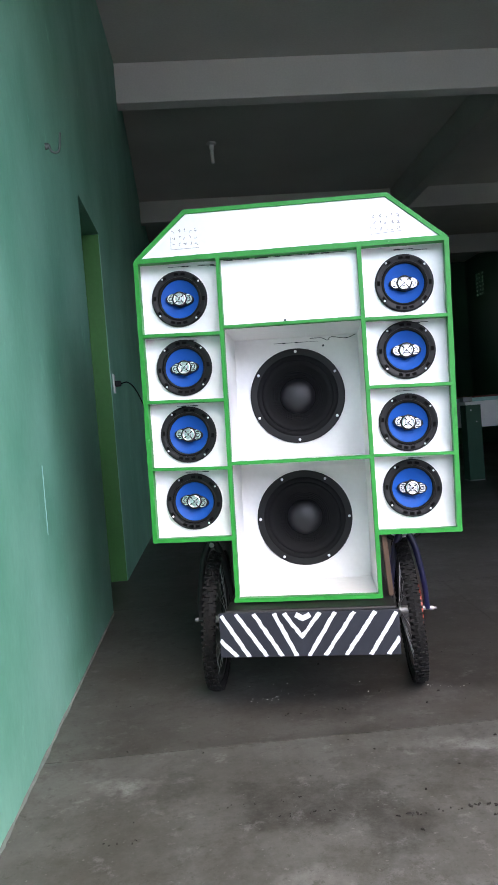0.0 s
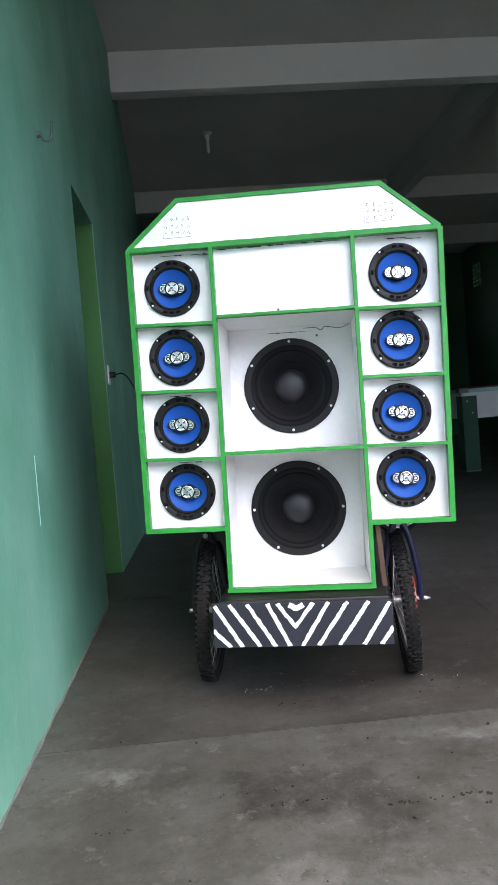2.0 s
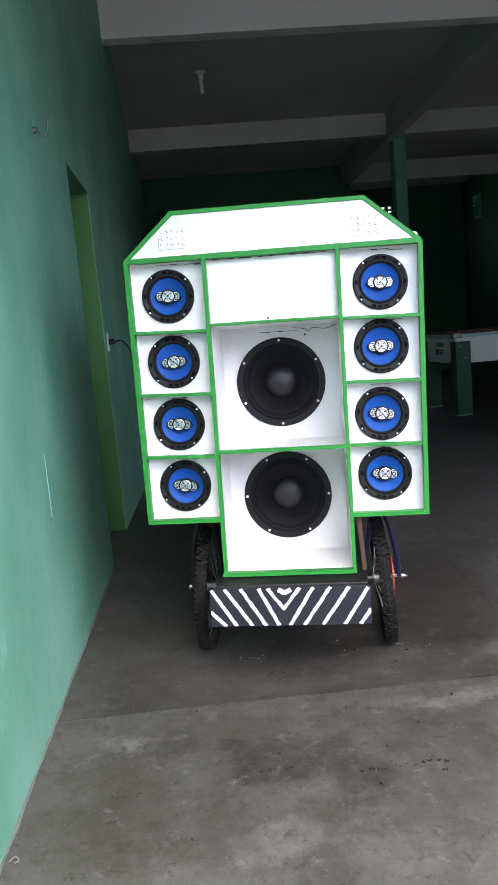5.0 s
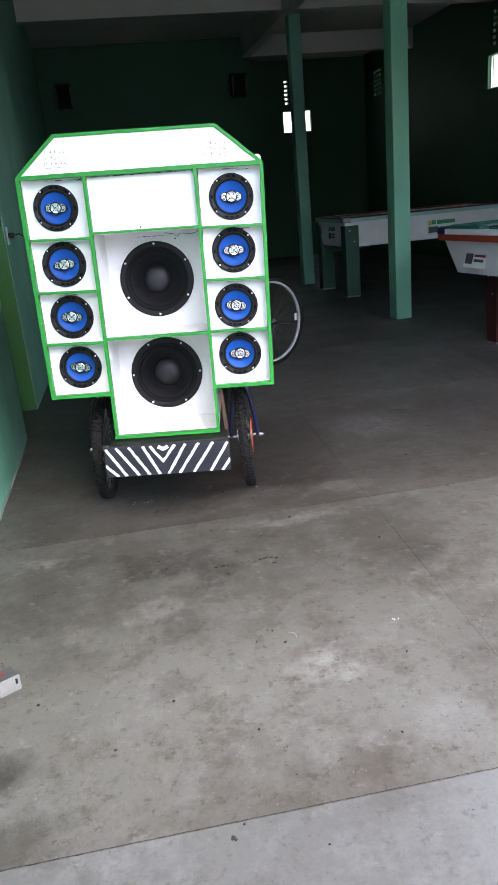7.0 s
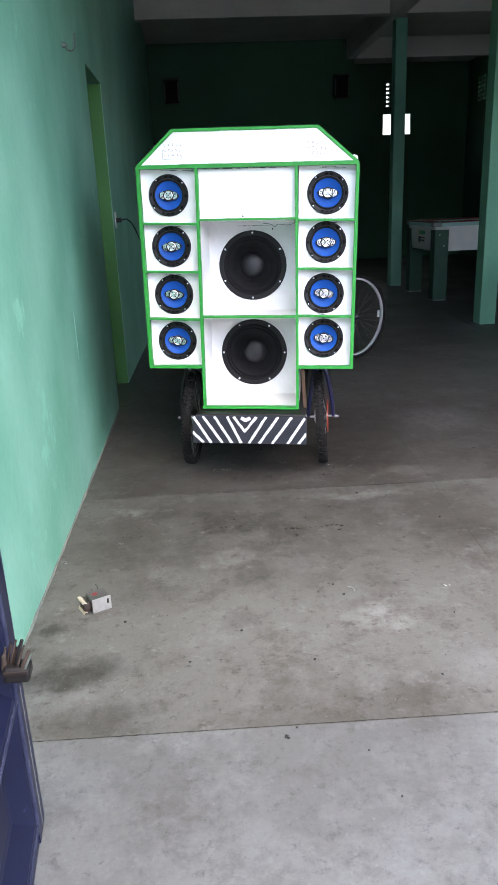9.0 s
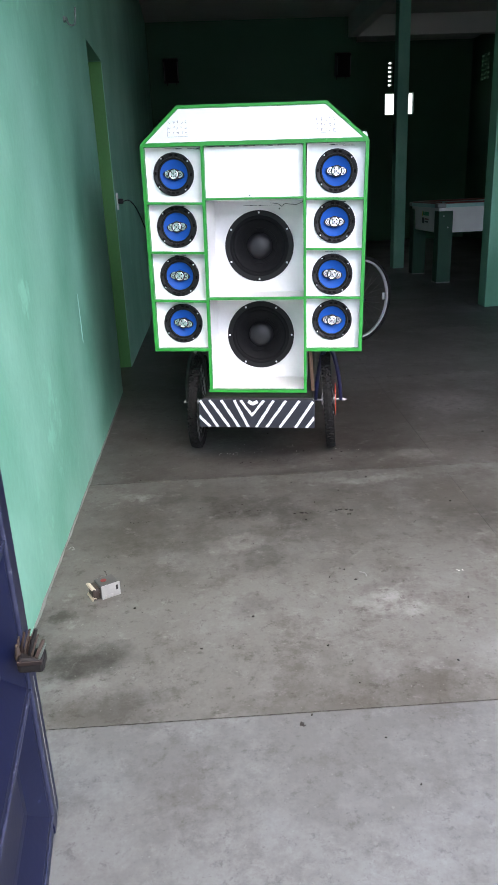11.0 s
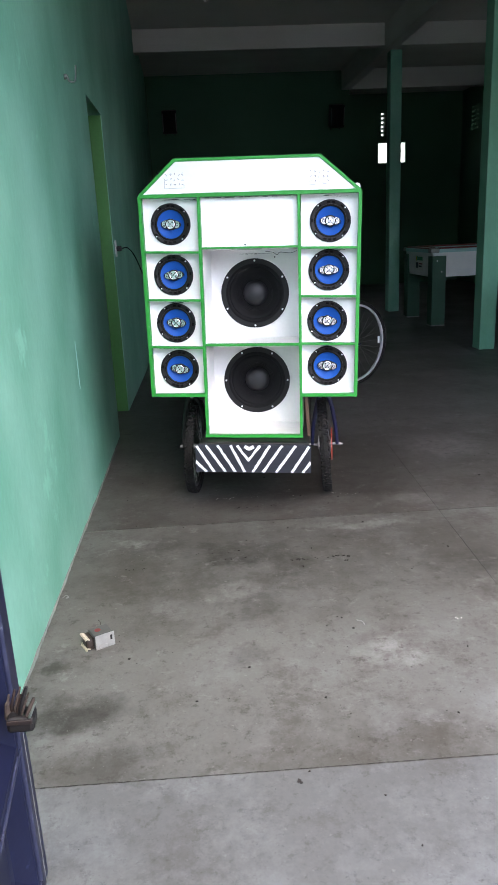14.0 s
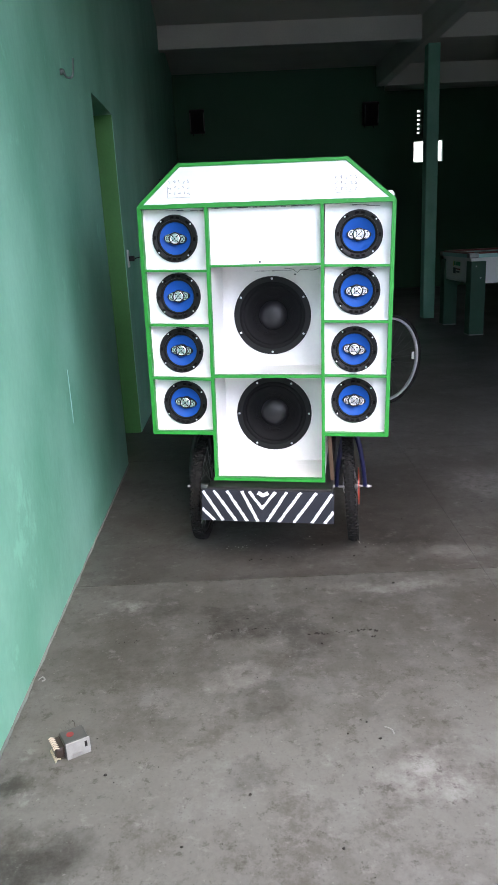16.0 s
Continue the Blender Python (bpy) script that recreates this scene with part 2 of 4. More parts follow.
M_PAPER = mat("white paper", (0.78, 0.78, 0.74), 0.8, scale=20, amount=0.3, fine=90, bump=0.1)
M_PEN = mat("pencil grey", (0.21, 0.21, 0.23), 0.8, scale=40, amount=0.5)
M_INK_G = mat("green ink", (0.05, 0.32, 0.16), 0.7, scale=20, amount=0.3)
M_INK_D = mat("dark ink", (0.06, 0.07, 0.08), 0.7, scale=20, amount=0.3)
M_INK_Y = mat("yellow ink", (0.60, 0.50, 0.08), 0.7, scale=20, amount=0.3)
M_INK_R = mat("red ink", (0.17, 0.020, 0.020), 0.7, scale=20, amount=0.3)
M_ENAMEL = mat("white enamel", (0.72, 0.72, 0.70), 0.35, scale=10, amount=0.3, fine=80, bump=0.05)
M_COPPER = mat("varnished winding", (0.022, 0.015, 0.011), 0.5, scale=20, amount=0.5, fine=200, bump=0.2)
M_DIRT = mat("dirt crumbs", (0.016, 0.014, 0.012), 0.9, scale=40, amount=0.6)
M_GROUND = mat("street paving", (0.30, 0.29, 0.27), 0.9, col2=(0.24, 0.23, 0.21), scale=1.5, amount=0.6, fine=60, bump=0.3)
M_OUT = mat("pale plaster", (0.6, 0.58, 0.52), 0.85, scale=1.2, amount=0.5, fine=50, bump=0.2)
M_CASE = mat("dull zinc case", (0.075, 0.080, 0.078), 0.55, 0.3, scale=40, amount=0.6, fine=200, bump=0.1)
# paler enamel: scuffs, plus the bright edge highlight painted on rails and stile
M_SCUFF_GLINT = mat("scuffed navy enamel with edge highlight", (0.012, 0.016, 0.042), 0.45, spec=0.35, col2=(0.035, 0.041, 0.075), scale=22, amount=0.7, fine=120, bump=0.2,
              wear=(0.11, 0.12, 0.16), wear_scale=30, wear_at=0.60)
M_RIM = mat("brushed alloy", (0.66, 0.66, 0.67), 0.35, 0.35, scale=20, amount=0.3, fine=150, bump=0.05)
M_PIT = mat("flange notch black", (0.002, 0.002, 0.002), 0.9, spec=0.1)
M_TAN = mat("tan rust crust", (0.060, 0.044, 0.033), 0.85, col2=(0.020, 0.014, 0.012), scale=40, amount=0.6, fine=120, bump=0.3)
M_GREYWHITE = mat("scuffed grey metal", (0.23, 0.235, 0.23), 0.6, scale=60, amount=0.7, fine=200)


def glow(name, col, strength):
    m = bpy.data.materials.new(name)
    m.use_nodes = True
    b = m.node_tree.nodes["Principled BSDF"]
    b.inputs["Base Color"].default_value = (0.8, 0.8, 0.8, 1)
    b.inputs["Emission Color"].default_value = (*col, 1)
    b.inputs["Emission Strength"].default_value = strength
    return m


M_SKYGLOW = glow("daylight outside the window", (0.95, 0.98, 1.0), 0.22)
M_GLASS = bpy.data.materials.new("clear bulb glass")
M_GLASS.use_nodes = True
M_GLASS.node_tree.nodes["Principled BSDF"].inputs["Transmission Weight"].default_value = 1.0
M_GLASS.node_tree.nodes["Principled BSDF"].inputs["Roughness"].default_value = 0.08

# ---- mesh helpers ----
I4 = Matrix.Identity(4)


def box(bm, x0, x1, y0, y1, z0, z1, m=I4, bevel=0.0):
    vs = [bm.verts.new(m @ Vector((x, y, z))) for x in (x0, x1) for y in (y0, y1) for z in (z0, z1)]
    fs = [bm.faces.new([vs[i] for i in f]) for f in ((0, 1, 3, 2), (4, 6, 7, 5), (0, 4, 5, 1), (2, 3, 7, 6), (0, 2, 6, 4), (1, 5, 7, 3))]
    if bevel:
        bmesh.ops.bevel(bm, geom=list({e for f in fs for e in f.edges}), offset=bevel, segments=2, affect="EDGES", profile=0.5)
    return bm


def prism(bm, outline, y0, y1, m=I4):
    """An outline in x and z, pushed along y."""
    a = [bm.verts.new(m @ Vector((x, y0, z))) for x, z in outline]
    b = [bm.verts.new(m @ Vector((x, y1, z))) for x, z in outline]
    bm.faces.new(a), bm.faces.new(b[::-1])
    for i in range(len(a)):
        j = (i + 1) % len(a)
        bm.faces.new((a[j], a[i], b[i], b[j]))
    return bm


def lathe(bm, profile, m=I4, seg=40, axis="y"):
    """A profile of (radius, forward) turned round the forward axis, which is minus y (or z)."""
    rings = []
    for r, d in profile:
        ring = []
        if r < 1e-6:
            p = Vector((0, -d, 0)) if axis == "y" else Vector((0, 0, d))
            ring = [bm.verts.new(m @ p)]
        else:
            for k in range(seg):
                a = 2 * math.pi * k / seg
                p = Vector((r * math.cos(a), -d, r * math.sin(a))) if axis == "y" else Vector((r * math.cos(a), r * math.sin(a), d))
                ring.append(bm.verts.new(m @ p))
        rings.append(ring)
    for a, b in zip(rings, rings[1:]):
        for k in range(seg):
            q = (k + 1) % seg
            quad = [a[k % len(a)], a[q % len(a)], b[q % len(b)], b[k % len(b)]]
            quad = list(dict.fromkeys(quad))
            if len(quad) > 2:
                bm.faces.new(quad)
    return bm


def tube(bm, pts, r, seg=10, m=I4, closed=False, radii=None):
    """A round bar along points."""
    pts = [m @ Vector(p) for p in pts]
    rings, n = [], len(pts)
    up = Vector((0.123, 0.97, 0.2)).normalized()
    for i, p in enumerate(pts):
        if closed:
            d = pts[(i + 1) % n] - pts[i - 1]
        else:
            d = pts[min(i + 1, n - 1)] - pts[max(i - 1, 0)]
        d.normalize()
        s = d.cross(up).normalized()
        q = s.cross(d)
        rr = radii[i] if radii else r
        rings.append([bm.verts.new(p + rr * (s * math.cos(2 * math.pi * k / seg) + q * math.sin(2 * math.pi * k / seg))) for k in range(seg)])
    pairs = list(zip(rings, rings[1:])) + ([(rings[-1], rings[0])] if closed else [])
    for a, b in pairs:
        for k in range(seg):
            bm.faces.new((a[k], a[(k + 1) % seg], b[(k + 1) % seg], b[k]))
    if not closed:
        bm.faces.new(rings[0][::-1]), bm.faces.new(rings[-1])
    return bm


def arc(pts, steps=8):
    """A smooth line through points."""
    p = [Vector(q) for q in pts]
    p = [2 * p[0] - p[1], *p, 2 * p[-1] - p[-2]]
    out = []
    for i in range(1, len(p) - 2):
        for k in range(steps):
            t = k / steps
            a, b, c, d = p[i - 1], p[i], p[i + 1], p[i + 2]
            out.append(0.5 * (2 * b + (c - a) * t + (2 * a - 5 * b + 4 * c - d) * t * t + (3 * b - a - 3 * c + d) * t ** 3))
    return [*out, p[-2]]


def mesh(name, bm, material, smooth=False):
    bmesh.ops.recalc_face_normals(bm, faces=bm.faces)
    me = bpy.data.meshes.new(name)
    bm.to_mesh(me)
    bm.free()
    me.materials.append(material)
    if smooth:
        me.polygons.foreach_set("use_smooth", [True] * len(me.polygons))
        me.set_sharp_from_angle(angle=radians(38))
    return me


def part(name, bm, material, parent=None, label="", smooth=False, m=None):
    ob = new(name, mesh(name, bm, material, smooth))
    if parent:
        ob.parent = parent
    if m is not None:
        ob.matrix_basis = m
    return tagged(ob, label=label)


def share(name, me, parent, m=I4, label=""):
    ob = new(name, me)
    ob.parent = parent
    ob.matrix_basis = m
    return tagged(ob, label=label)


def root(name, m, label, category, group="", kind=""):
    ob = new(name)
    ob.matrix_basis = m
    ob.empty_display_size = 0.1
    return tagged(ob, label, category, group, kind)


B = bmesh.new

# ---- the hall ----
CEIL, BACK, FAR, RIGHT, FRONT = 4.08, 13.5, 16.0, 6.6, 0.62
DOOR = (3.97, 4.745, 2.15)


def wall_x(y):
    return float(np.interp(y, (0.4, 4.0, 4.8, 6.55, 10.4, 16.3), (-0.301, -0.243, -0.240, -0.190, -0.262, -0.262)))


def left_wall():
    bm = B()
    def seg(y0, y1, z0, z1, x0=None, x1=None):
        a = [(wall_x(y0), y0), (wall_x(y1), y1), (-0.48, y1), (-0.48, y0)]
        lo = [bm.verts.new((x, y, z0)) for x, y in a]
        hi = [bm.verts.new((x, y, z1)) for x, y in a]
        bm.faces.new(lo), bm.faces.new(hi[::-1])
        for i in range(4):
            bm.faces.new((lo[i], lo[(i + 1) % 4], hi[(i + 1) % 4], hi[i]))
    seg(FRONT, DOOR[0], -0.1, CEIL)
    seg(DOOR[0], DOOR[1], DOOR[2], CEIL)
    for a, b in ((DOOR[1], 6.55), (6.55, 10.4), (10.4, FAR + 0.2)):
        seg(a, b, -0.1, CEIL)
    w = part("wall_west", bm, M_WALL)
    return tagged(w, "green painted plaster side wall with a plain doorway", "wall", kind="structure")


CHALK = ((2.672, 0.617, 0.849),)
wall_west = left_wall()
jamb = part("door_jamb_lining", box(B(), -0.47, -0.245, 4.742, 4.7449, 0.0, 2.148), M_JAMB, wall_west, "yellow-green painted door reveal")
bm = B()
box(bm, -2.2, -0.48, 3.3, 3.4, 0, 2.6)
box(bm, -2.2, -0.48, 5.6, 5.7, 0, 2.6)
box(bm, -2.3, -2.2, 3.3, 5.7, 0, 2.6)
box(bm, -2.3, -0.48, 3.3, 5.7, 2.6, 2.7)
side_room = tagged(part("wall_side_room", bm, M_WALL), "plain green walls of the dark side room", "wall", kind="structure")

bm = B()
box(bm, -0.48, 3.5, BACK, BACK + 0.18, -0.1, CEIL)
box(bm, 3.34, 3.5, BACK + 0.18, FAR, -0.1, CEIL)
wall_back = tagged(part("wall_north", bm, M_BACK), "green back wall with deep shade put into its colour", "wall", kind="structure")


def wall_foot():
    """The crumbling, paint-spattered foot of the side wall."""
    bm = B()
    rows, y = [], 0.64
    while y < DOOR[0]:
        x = wall_x(y)
        w = 0.006 + 0.006 * noise.noise((y * 9, 0, 0)) + 0.004 * noise.noise((y * 41, 3, 0))
        hh = 0.008 + 0.006 * noise.noise((y * 7, 5, 0))
        rows.append([bm.verts.new(v) for v in ((x - 0.004, y, -0.005), (x + max(0.003, w), y, -0.002), (x + max(0.002, w * 0.6), y, max(0.003, hh * 0.5)), (x - 0.004, y, max(0.006, hh * 1.6)))])
        y += 0.02
    for a, b in zip(rows, rows[1:]):
        for k in range(4):
            bm.faces.new((a[k], a[(k + 1) % 4], b[(k + 1) % 4], b[k]))
    bm.faces.new(rows[0]), bm.faces.new(rows[-1][::-1])
    tagged(part("baseboard", bm, M_FOOT), "crumbling pale plaster edge along the wall foot", "trim", kind="structure")


wall_foot()
bm = B()
for y, z0, z1 in CHALK:
    box(bm, wall_x(y) - 0.002, wall_x(y) + 0.0015, y - 0.0022, y + 0.0022, z0, z1)
part("chalk_line", bm, M_AQUA, wall_west, "thin white scratch in the paint")


def holed_wall(name, axis, at, span, holes, thick=0.10):
    """An upright wall with rectangular openings (a0, a1, z0, z1) along x or y."""
    bm = B()
    cuts = sorted({span[0], span[1], *[h[0] for h in holes], *[h[1] for h in holes]})
    for a0, a1 in zip(cuts, cuts[1:]):
        zs, z = [], -0.1
        for h in sorted([h for h in holes if h[0] <= a0 + 1e-6 and h[1] >= a1 - 1e-6], key=lambda h: h[2]):
            zs.append((z, h[2]))
            z = h[3]
        zs.append((z, CEIL))
        for z0, z1 in zs:
            if axis == "x":
                box(bm, a0, a1, at, at + thick, z0, z1)
            else:
                box(bm, at, at + thick, a0, a1, z0, z1)
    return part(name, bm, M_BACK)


def vent_holes(a0, z0, cols=3, rows=6, w=0.075, h=0.045, dx=0.15, dz=0.085):
    return [(a0 + i * dx, a0 + i * dx + w, z0 + j * dz, z0 + j * dz + h) for i in range(cols) for j in range(rows)]


WIN_N = (4.70, 5.33, 2.65, 3.08)
WIN_E = (10.12, 10.66, 2.62, 3.08)
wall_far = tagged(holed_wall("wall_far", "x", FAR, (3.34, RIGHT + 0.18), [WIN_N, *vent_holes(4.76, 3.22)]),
                  "green far wall, shade in its colour, with a small high window", "wall", kind="structure")
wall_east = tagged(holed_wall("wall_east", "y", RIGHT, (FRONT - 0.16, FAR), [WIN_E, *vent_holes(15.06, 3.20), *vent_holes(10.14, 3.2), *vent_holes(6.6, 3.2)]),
                   "green side wall, shade in its colour, with small vent holes", "wall", kind="structure")
bm = B()
box(bm, 4.5, 5.6, FAR + 0.35, FAR + 0.36, 2.4, 4.0)
tagged(part("backdrop", bm, M_SKYGLOW), "bright overcast daylight outside the high window", "sky", kind="structure")
bm = B()
box(bm, RIGHT + 0.35, RIGHT + 0.36, 7.3, 15.8, 2.2, 4.0)
tagged(part("backdrop", bm, M_SKYGLOW), "bright overcast daylight outside the vent holes", "sky", kind="structure")


def window(name, m, w, h):
    """A small steel window: frame and two bars in its opening, glass panes."""
    win = root(name, m, "small high steel window, bright with daylight", "window", kind="structure")
    bm = B()
    for x0, x1, z0, z1 in ((0, 0.012, 0, h), (w - 0.012, w, 0, h), (0.012, w - 0.012, 0, 0.012), (0.012, w - 0.012, h - 0.012, h)):
        box(bm, x0, x1, 0.05, 0.075, z0, z1)
    part("window_frame", bm, M_TABLE, win)
    part("glazing_bar", box(B(), 0.012, w - 0.012, 0.055, 0.07, h * 0.55, h * 0.55 + 0.008), M_TABLE, win)
    return win


window("window_1", pose(WIN_N[0], FAR, WIN_N[2]), WIN_N[1] - WIN_N[0], WIN_N[3] - WIN_N[2])
window("window_2", pose(RIGHT, WIN_E[1], WIN_E[2], 0, 0, -90), WIN_E[1] - WIN_E[0], WIN_E[3] - WIN_E[2])

bm = B()
box(bm, -0.90, -0.175, FRONT - 0.16, FRONT, -0.1, CEIL)
box(bm, 4.5, RIGHT + 0.18, FRONT - 0.16, FRONT, -0.1, CEIL)
box(bm, -0.175, 4.5, FRONT - 0.16, FRONT, 3.2, CEIL)
tagged(part("wall_south", bm, M_WALL), "green front wall round the wide gateway", "wall", kind="structure")
tagged(part("ceiling", box(B(), -0.48, RIGHT + 0.18, FRONT - 0.16, FAR + 0.2, CEIL, CEIL + 0.2), M_CEIL), "flat grey limewashed concrete ceiling", "ceiling", kind="structure")
BEAMS = ((6.55, 6.70, 3.735), (10.40, 10.56, 3.785))
for n, (y0, y1, z) in enumerate(BEAMS):
    bm = B()
    box(bm, wall_x(y1) - 0.01, 3.32, y0, y1, z, CEIL - 0.002, bevel=0.006)
    box(bm, 3.49, RIGHT - 0.002, y0, y1, z, CEIL - 0.002, bevel=0.006)
    # only the first beam stays white; the rest are greyed as daylight fades
    tagged(part("ceiling_beam", bm, M_BEAM if n == 0 else M_CEIL), "white limewashed concrete ceiling beam across the hall", "beam", "ceiling beams", "structure")
tagged(part("ceiling_beam", box(B(), 3.52, RIGHT - 0.002, 13.4, 13.55, 3.74, CEIL - 0.002, bevel=0.006), M_CEIL),
       "white limewashed concrete beam in the deep end, greyed for falloff", "beam", "ceiling beams", "structure")
tagged(part("ceiling_beam", box(B(), 3.325, 3.485, 2.0, 13.4, 3.73, CEIL - 0.004, bevel=0.006), M_CEIL),
       "limewashed beam running along the columns, greyed for falloff", "beam", "ceiling beams", "structure")


def column(x, y, paint):
    c = part("column", box(B(), x, x + 0.17, y, y + 0.19, 0, 3.73, bevel=0.008), paint)
    return tagged(c, "square green painted concrete column, chipped edges", "column", "columns along the hall", "structure")


column(3.32, 6.52, M_COLUMN)
column(3.41, 10.40, M_WALL)

# floor: a dark bed, with burnished slabs on it
floor = tagged(part("floor", box(B(), -2.3, RIGHT + 0.2, -2.4, FAR + 0.2, -0.2, -0.003), M_GROUT), "stained burnished concrete floor in large cast bays", "floor", kind="structure")
ground = tagged(part("ground", box(B(), -60, 60, -80, 60, -0.35, -0.203), M_GROUND), "pale street paving outside the gateway", "ground", kind="structure")
# added frontage, out of view, that bounces daylight towards the gateway
house = tagged(part("unseen_facade", box(B(), -25, 25, -14.3, -14, -0.203, 4.5), M_OUT), "unseen pale plaster frontage added across the street", "facade", kind="structure")

# ---- the speaker cabinet ----
YAW = -10.0
CAB = pose(0.575, 2.475, 0, 0, 0, YAW) @ pose(0, 0, 0, -2.65, 0, 0) @ pose(0, 0, 1, 0, 1.25, 0) @ pose(0, 0, -1)
cabinet = root("speaker_cabinet", CAB, "white plywood speaker cabinet with bright green painted edges, ten drivers", "speaker cabinet")
U0, U1, UB0, UB1 = -0.5055, 0.4865, -0.4855, 0.479
T0, T1 = -0.338, 0.308
V_TOP, V_SH, V_BOT, V_CB = 1.627, 1.477, 0.567, 0.367
ROWS_L = (1.477, 1.231, 1.015, 0.796, 0.567)
ROWS_R = (1.477, 1.238, 1.023, 0.807, 0.567)
CL, CR = -0.232, 0.221
DEEP = 0.50


def lerp(a, b, t):
    return a + (b - a) * t


def side_u(v, right):
    t = (V_SH - v) / (V_SH - V_BOT)
    return lerp(U1, UB1, t) if right else lerp(U0, UB0, t)


def bar(name, pts, w, y0=-0.001, y1=0.028, material=None, label=""):
    """A flat strip in the cabinet's front, along a line of (u, v), with slightly wavering brushed edges."""
    bm = B()
    (ax, az), (bx, bz) = pts
    d = Vector((bx - ax, bz - az))
    n = max(2, int(d.length / 0.02))
    q = Vector((-d.y, d.x)).normalized()
    rows = []
    for i in range(n + 1):
        c = Vector((ax, az)) + d * i / n
        wl = w / 2 * (1 + 0.17 * noise.noise((c.x * 40, c.y * 40, w * 100)))
        wr = w / 2 * (1 + 0.17 * noise.noise((c.x * 40 + 9, c.y * 40, w * 100)))
        rows.append([bm.verts.new((c.x + q.x * wl, y, c.y + q.y * wl)) for y in (y0, y1)] + [bm.verts.new((c.x - q.x * wr, y, c.y - q.y * wr)) for y in (y1, y0)])
    for a, b in zip(rows, rows[1:]):
        for k in range(4):
            bm.faces.new((a[k], a[(k + 1) % 4], b[(k + 1) % 4], b[k]))
    bm.faces.new(rows[0]), bm.faces.new(rows[-1][::-1])
    return part(name, bm, material or M_LEAF, cabinet, label)


# carcass panels, white inside
def panel(name, outline, y0, y1, material=M_WHITE, label=""):
    return part(name, prism(B(), outline, y0, y1), material, cabinet, label)


panel("back_panel", [(UB0 + 0.01, V_BOT + 0.01), (UB1 - 0.01, V_BOT + 0.01), (U1 - 0.01, V_SH), (T1 - 0.004, V_TOP - 0.01), (T0 + 0.004, V_TOP - 0.01), (U0 + 0.01, V_SH)], DEEP, DEEP + 0.012)
panel("lower_back_panel", [(CL, V_CB), (CR, V_CB), (CR, V_BOT + 0.01), (CL, V_BOT + 0.01)], DEEP, DEEP + 0.012)


def slab(name, a, b, th, y0, y1, material=M_WHITE, label=""):
    """A board seen on its edge, between two points of the front, th thick, from y0 back to y1."""
    d = Vector((b[0] - a[0], b[1] - a[1])).normalized()
    q = Vector((-d.y, d.x)) * th / 2
    return panel(name, [(a[0] + q.x, a[1] + q.y), (b[0] + q.x, b[1] + q.y), (b[0] - q.x, b[1] - q.y), (a[0] - q.x, a[1] - q.y)], y0, y1, material, label)


Y0 = 0.0295
slab("side_panel", (UB0, V_BOT), (U0, V_SH), 0.012, Y0, DEEP, M_WHITE)
slab("side_panel", (UB1, V_BOT), (U1, V_SH), 0.012, Y0, DEEP, M_WHITE)
slab("slope_panel", (U0, V_SH), (T0, V_TOP), 0.012, Y0, DEEP)
slab("slope_panel", (U1, V_SH), (T1, V_TOP), 0.012, Y0, DEEP)
slab("top_panel", (T0, V_TOP), (T1, V_TOP), 0.012, Y0, DEEP)
slab("bottom_panel", (UB0, V_BOT), (CL - 0.004, V_BOT), 0.012, Y0, DEEP)
slab("bottom_panel", (CR + 0.004, V_BOT), (UB1, V_BOT), 0.012, Y0, DEEP)
slab("divider", (CL, V_CB), (CL, V_SH), 0.010, Y0, DEEP - 0.001)
slab("divider", (CR + 0.004, V_CB), (CR - 0.005, V_SH), 0.010, Y0, DEEP - 0.001)
slab("shelf", (U0, V_SH), (U1, V_SH), 0.010, Y0, DEEP - 0.002)
slab("shelf", (CL, V_CB), (CR, V_CB), 0.012, Y0, DEEP)

# recessed baffles with their ledges
LEFT_AT = ((-0.375, 1.357), (-0.371, 1.129), (-0.368, 0.908), (-0.360, 0.687))
RIGHT_AT = ((0.356, 1.355), (0.351, 1.140), (0.345, 0.909), (0.347, 0.699))
WOOFER_AT = ((-0.0095, 1.0315), (-0.007, 0.596))
RECESS = 0.285


def baffle(u0, u1, v0, v1, y, rise=0.0, name="baffle", hole=None, th=0.015):
    """A board, with a round hole (u, v, radius) cut through it for a driver."""
    u0, u1, v0, v1 = u0 + 0.004, u1 - 0.004, v0 + rise, v1 - 0.004
    if not hole:
        return panel(name, [(u0, v0), (u1, v0), (u1, v1), (u0, v1)], y, y + th)
    bm = B()
    hu, hv, r = hole
    angles = sorted({2 * math.pi * k / 48 for k in range(48)} | {math.atan2(b - hv, a - hu) % (2 * math.pi) for a in (u0, u1) for b in (v0, v1)})
    rings = []
    for a in angles:
        c, q = math.cos(a), math.sin(a)
        f = min(((u1 - hu) / c if c > 1e-9 else (u0 - hu) / c) if abs(c) > 1e-9 else 9, ((v1 - hv) / q if q > 1e-9 else (v0 - hv) / q) if abs(q) > 1e-9 else 9)
        rings.append([bm.verts.new((hu + d * c, yy, hv + d * q)) for d, yy in ((f, y), (r, y), (r, y + th), (f, y + th))])
    for a, b in zip(rings, rings[1:] + rings[:1]):
        for k in range(4):
            bm.faces.new((a[k], a[(k + 1) % 4], b[(k + 1) % 4], b[k]))
    return part(name, bm, M_WHITE, cabinet)


for rows, at, right in ((ROWS_L, LEFT_AT, False), (ROWS_R, RIGHT_AT, True)):
    for v1, v0, (hu, hv) in zip(rows, rows[1:], at):
        edge = side_u((v0 + v1) / 2, right)
        baffle(CR if right else edge, edge if right else CL, v0, v1, 0.055, hole=(hu, hv, 0.082))
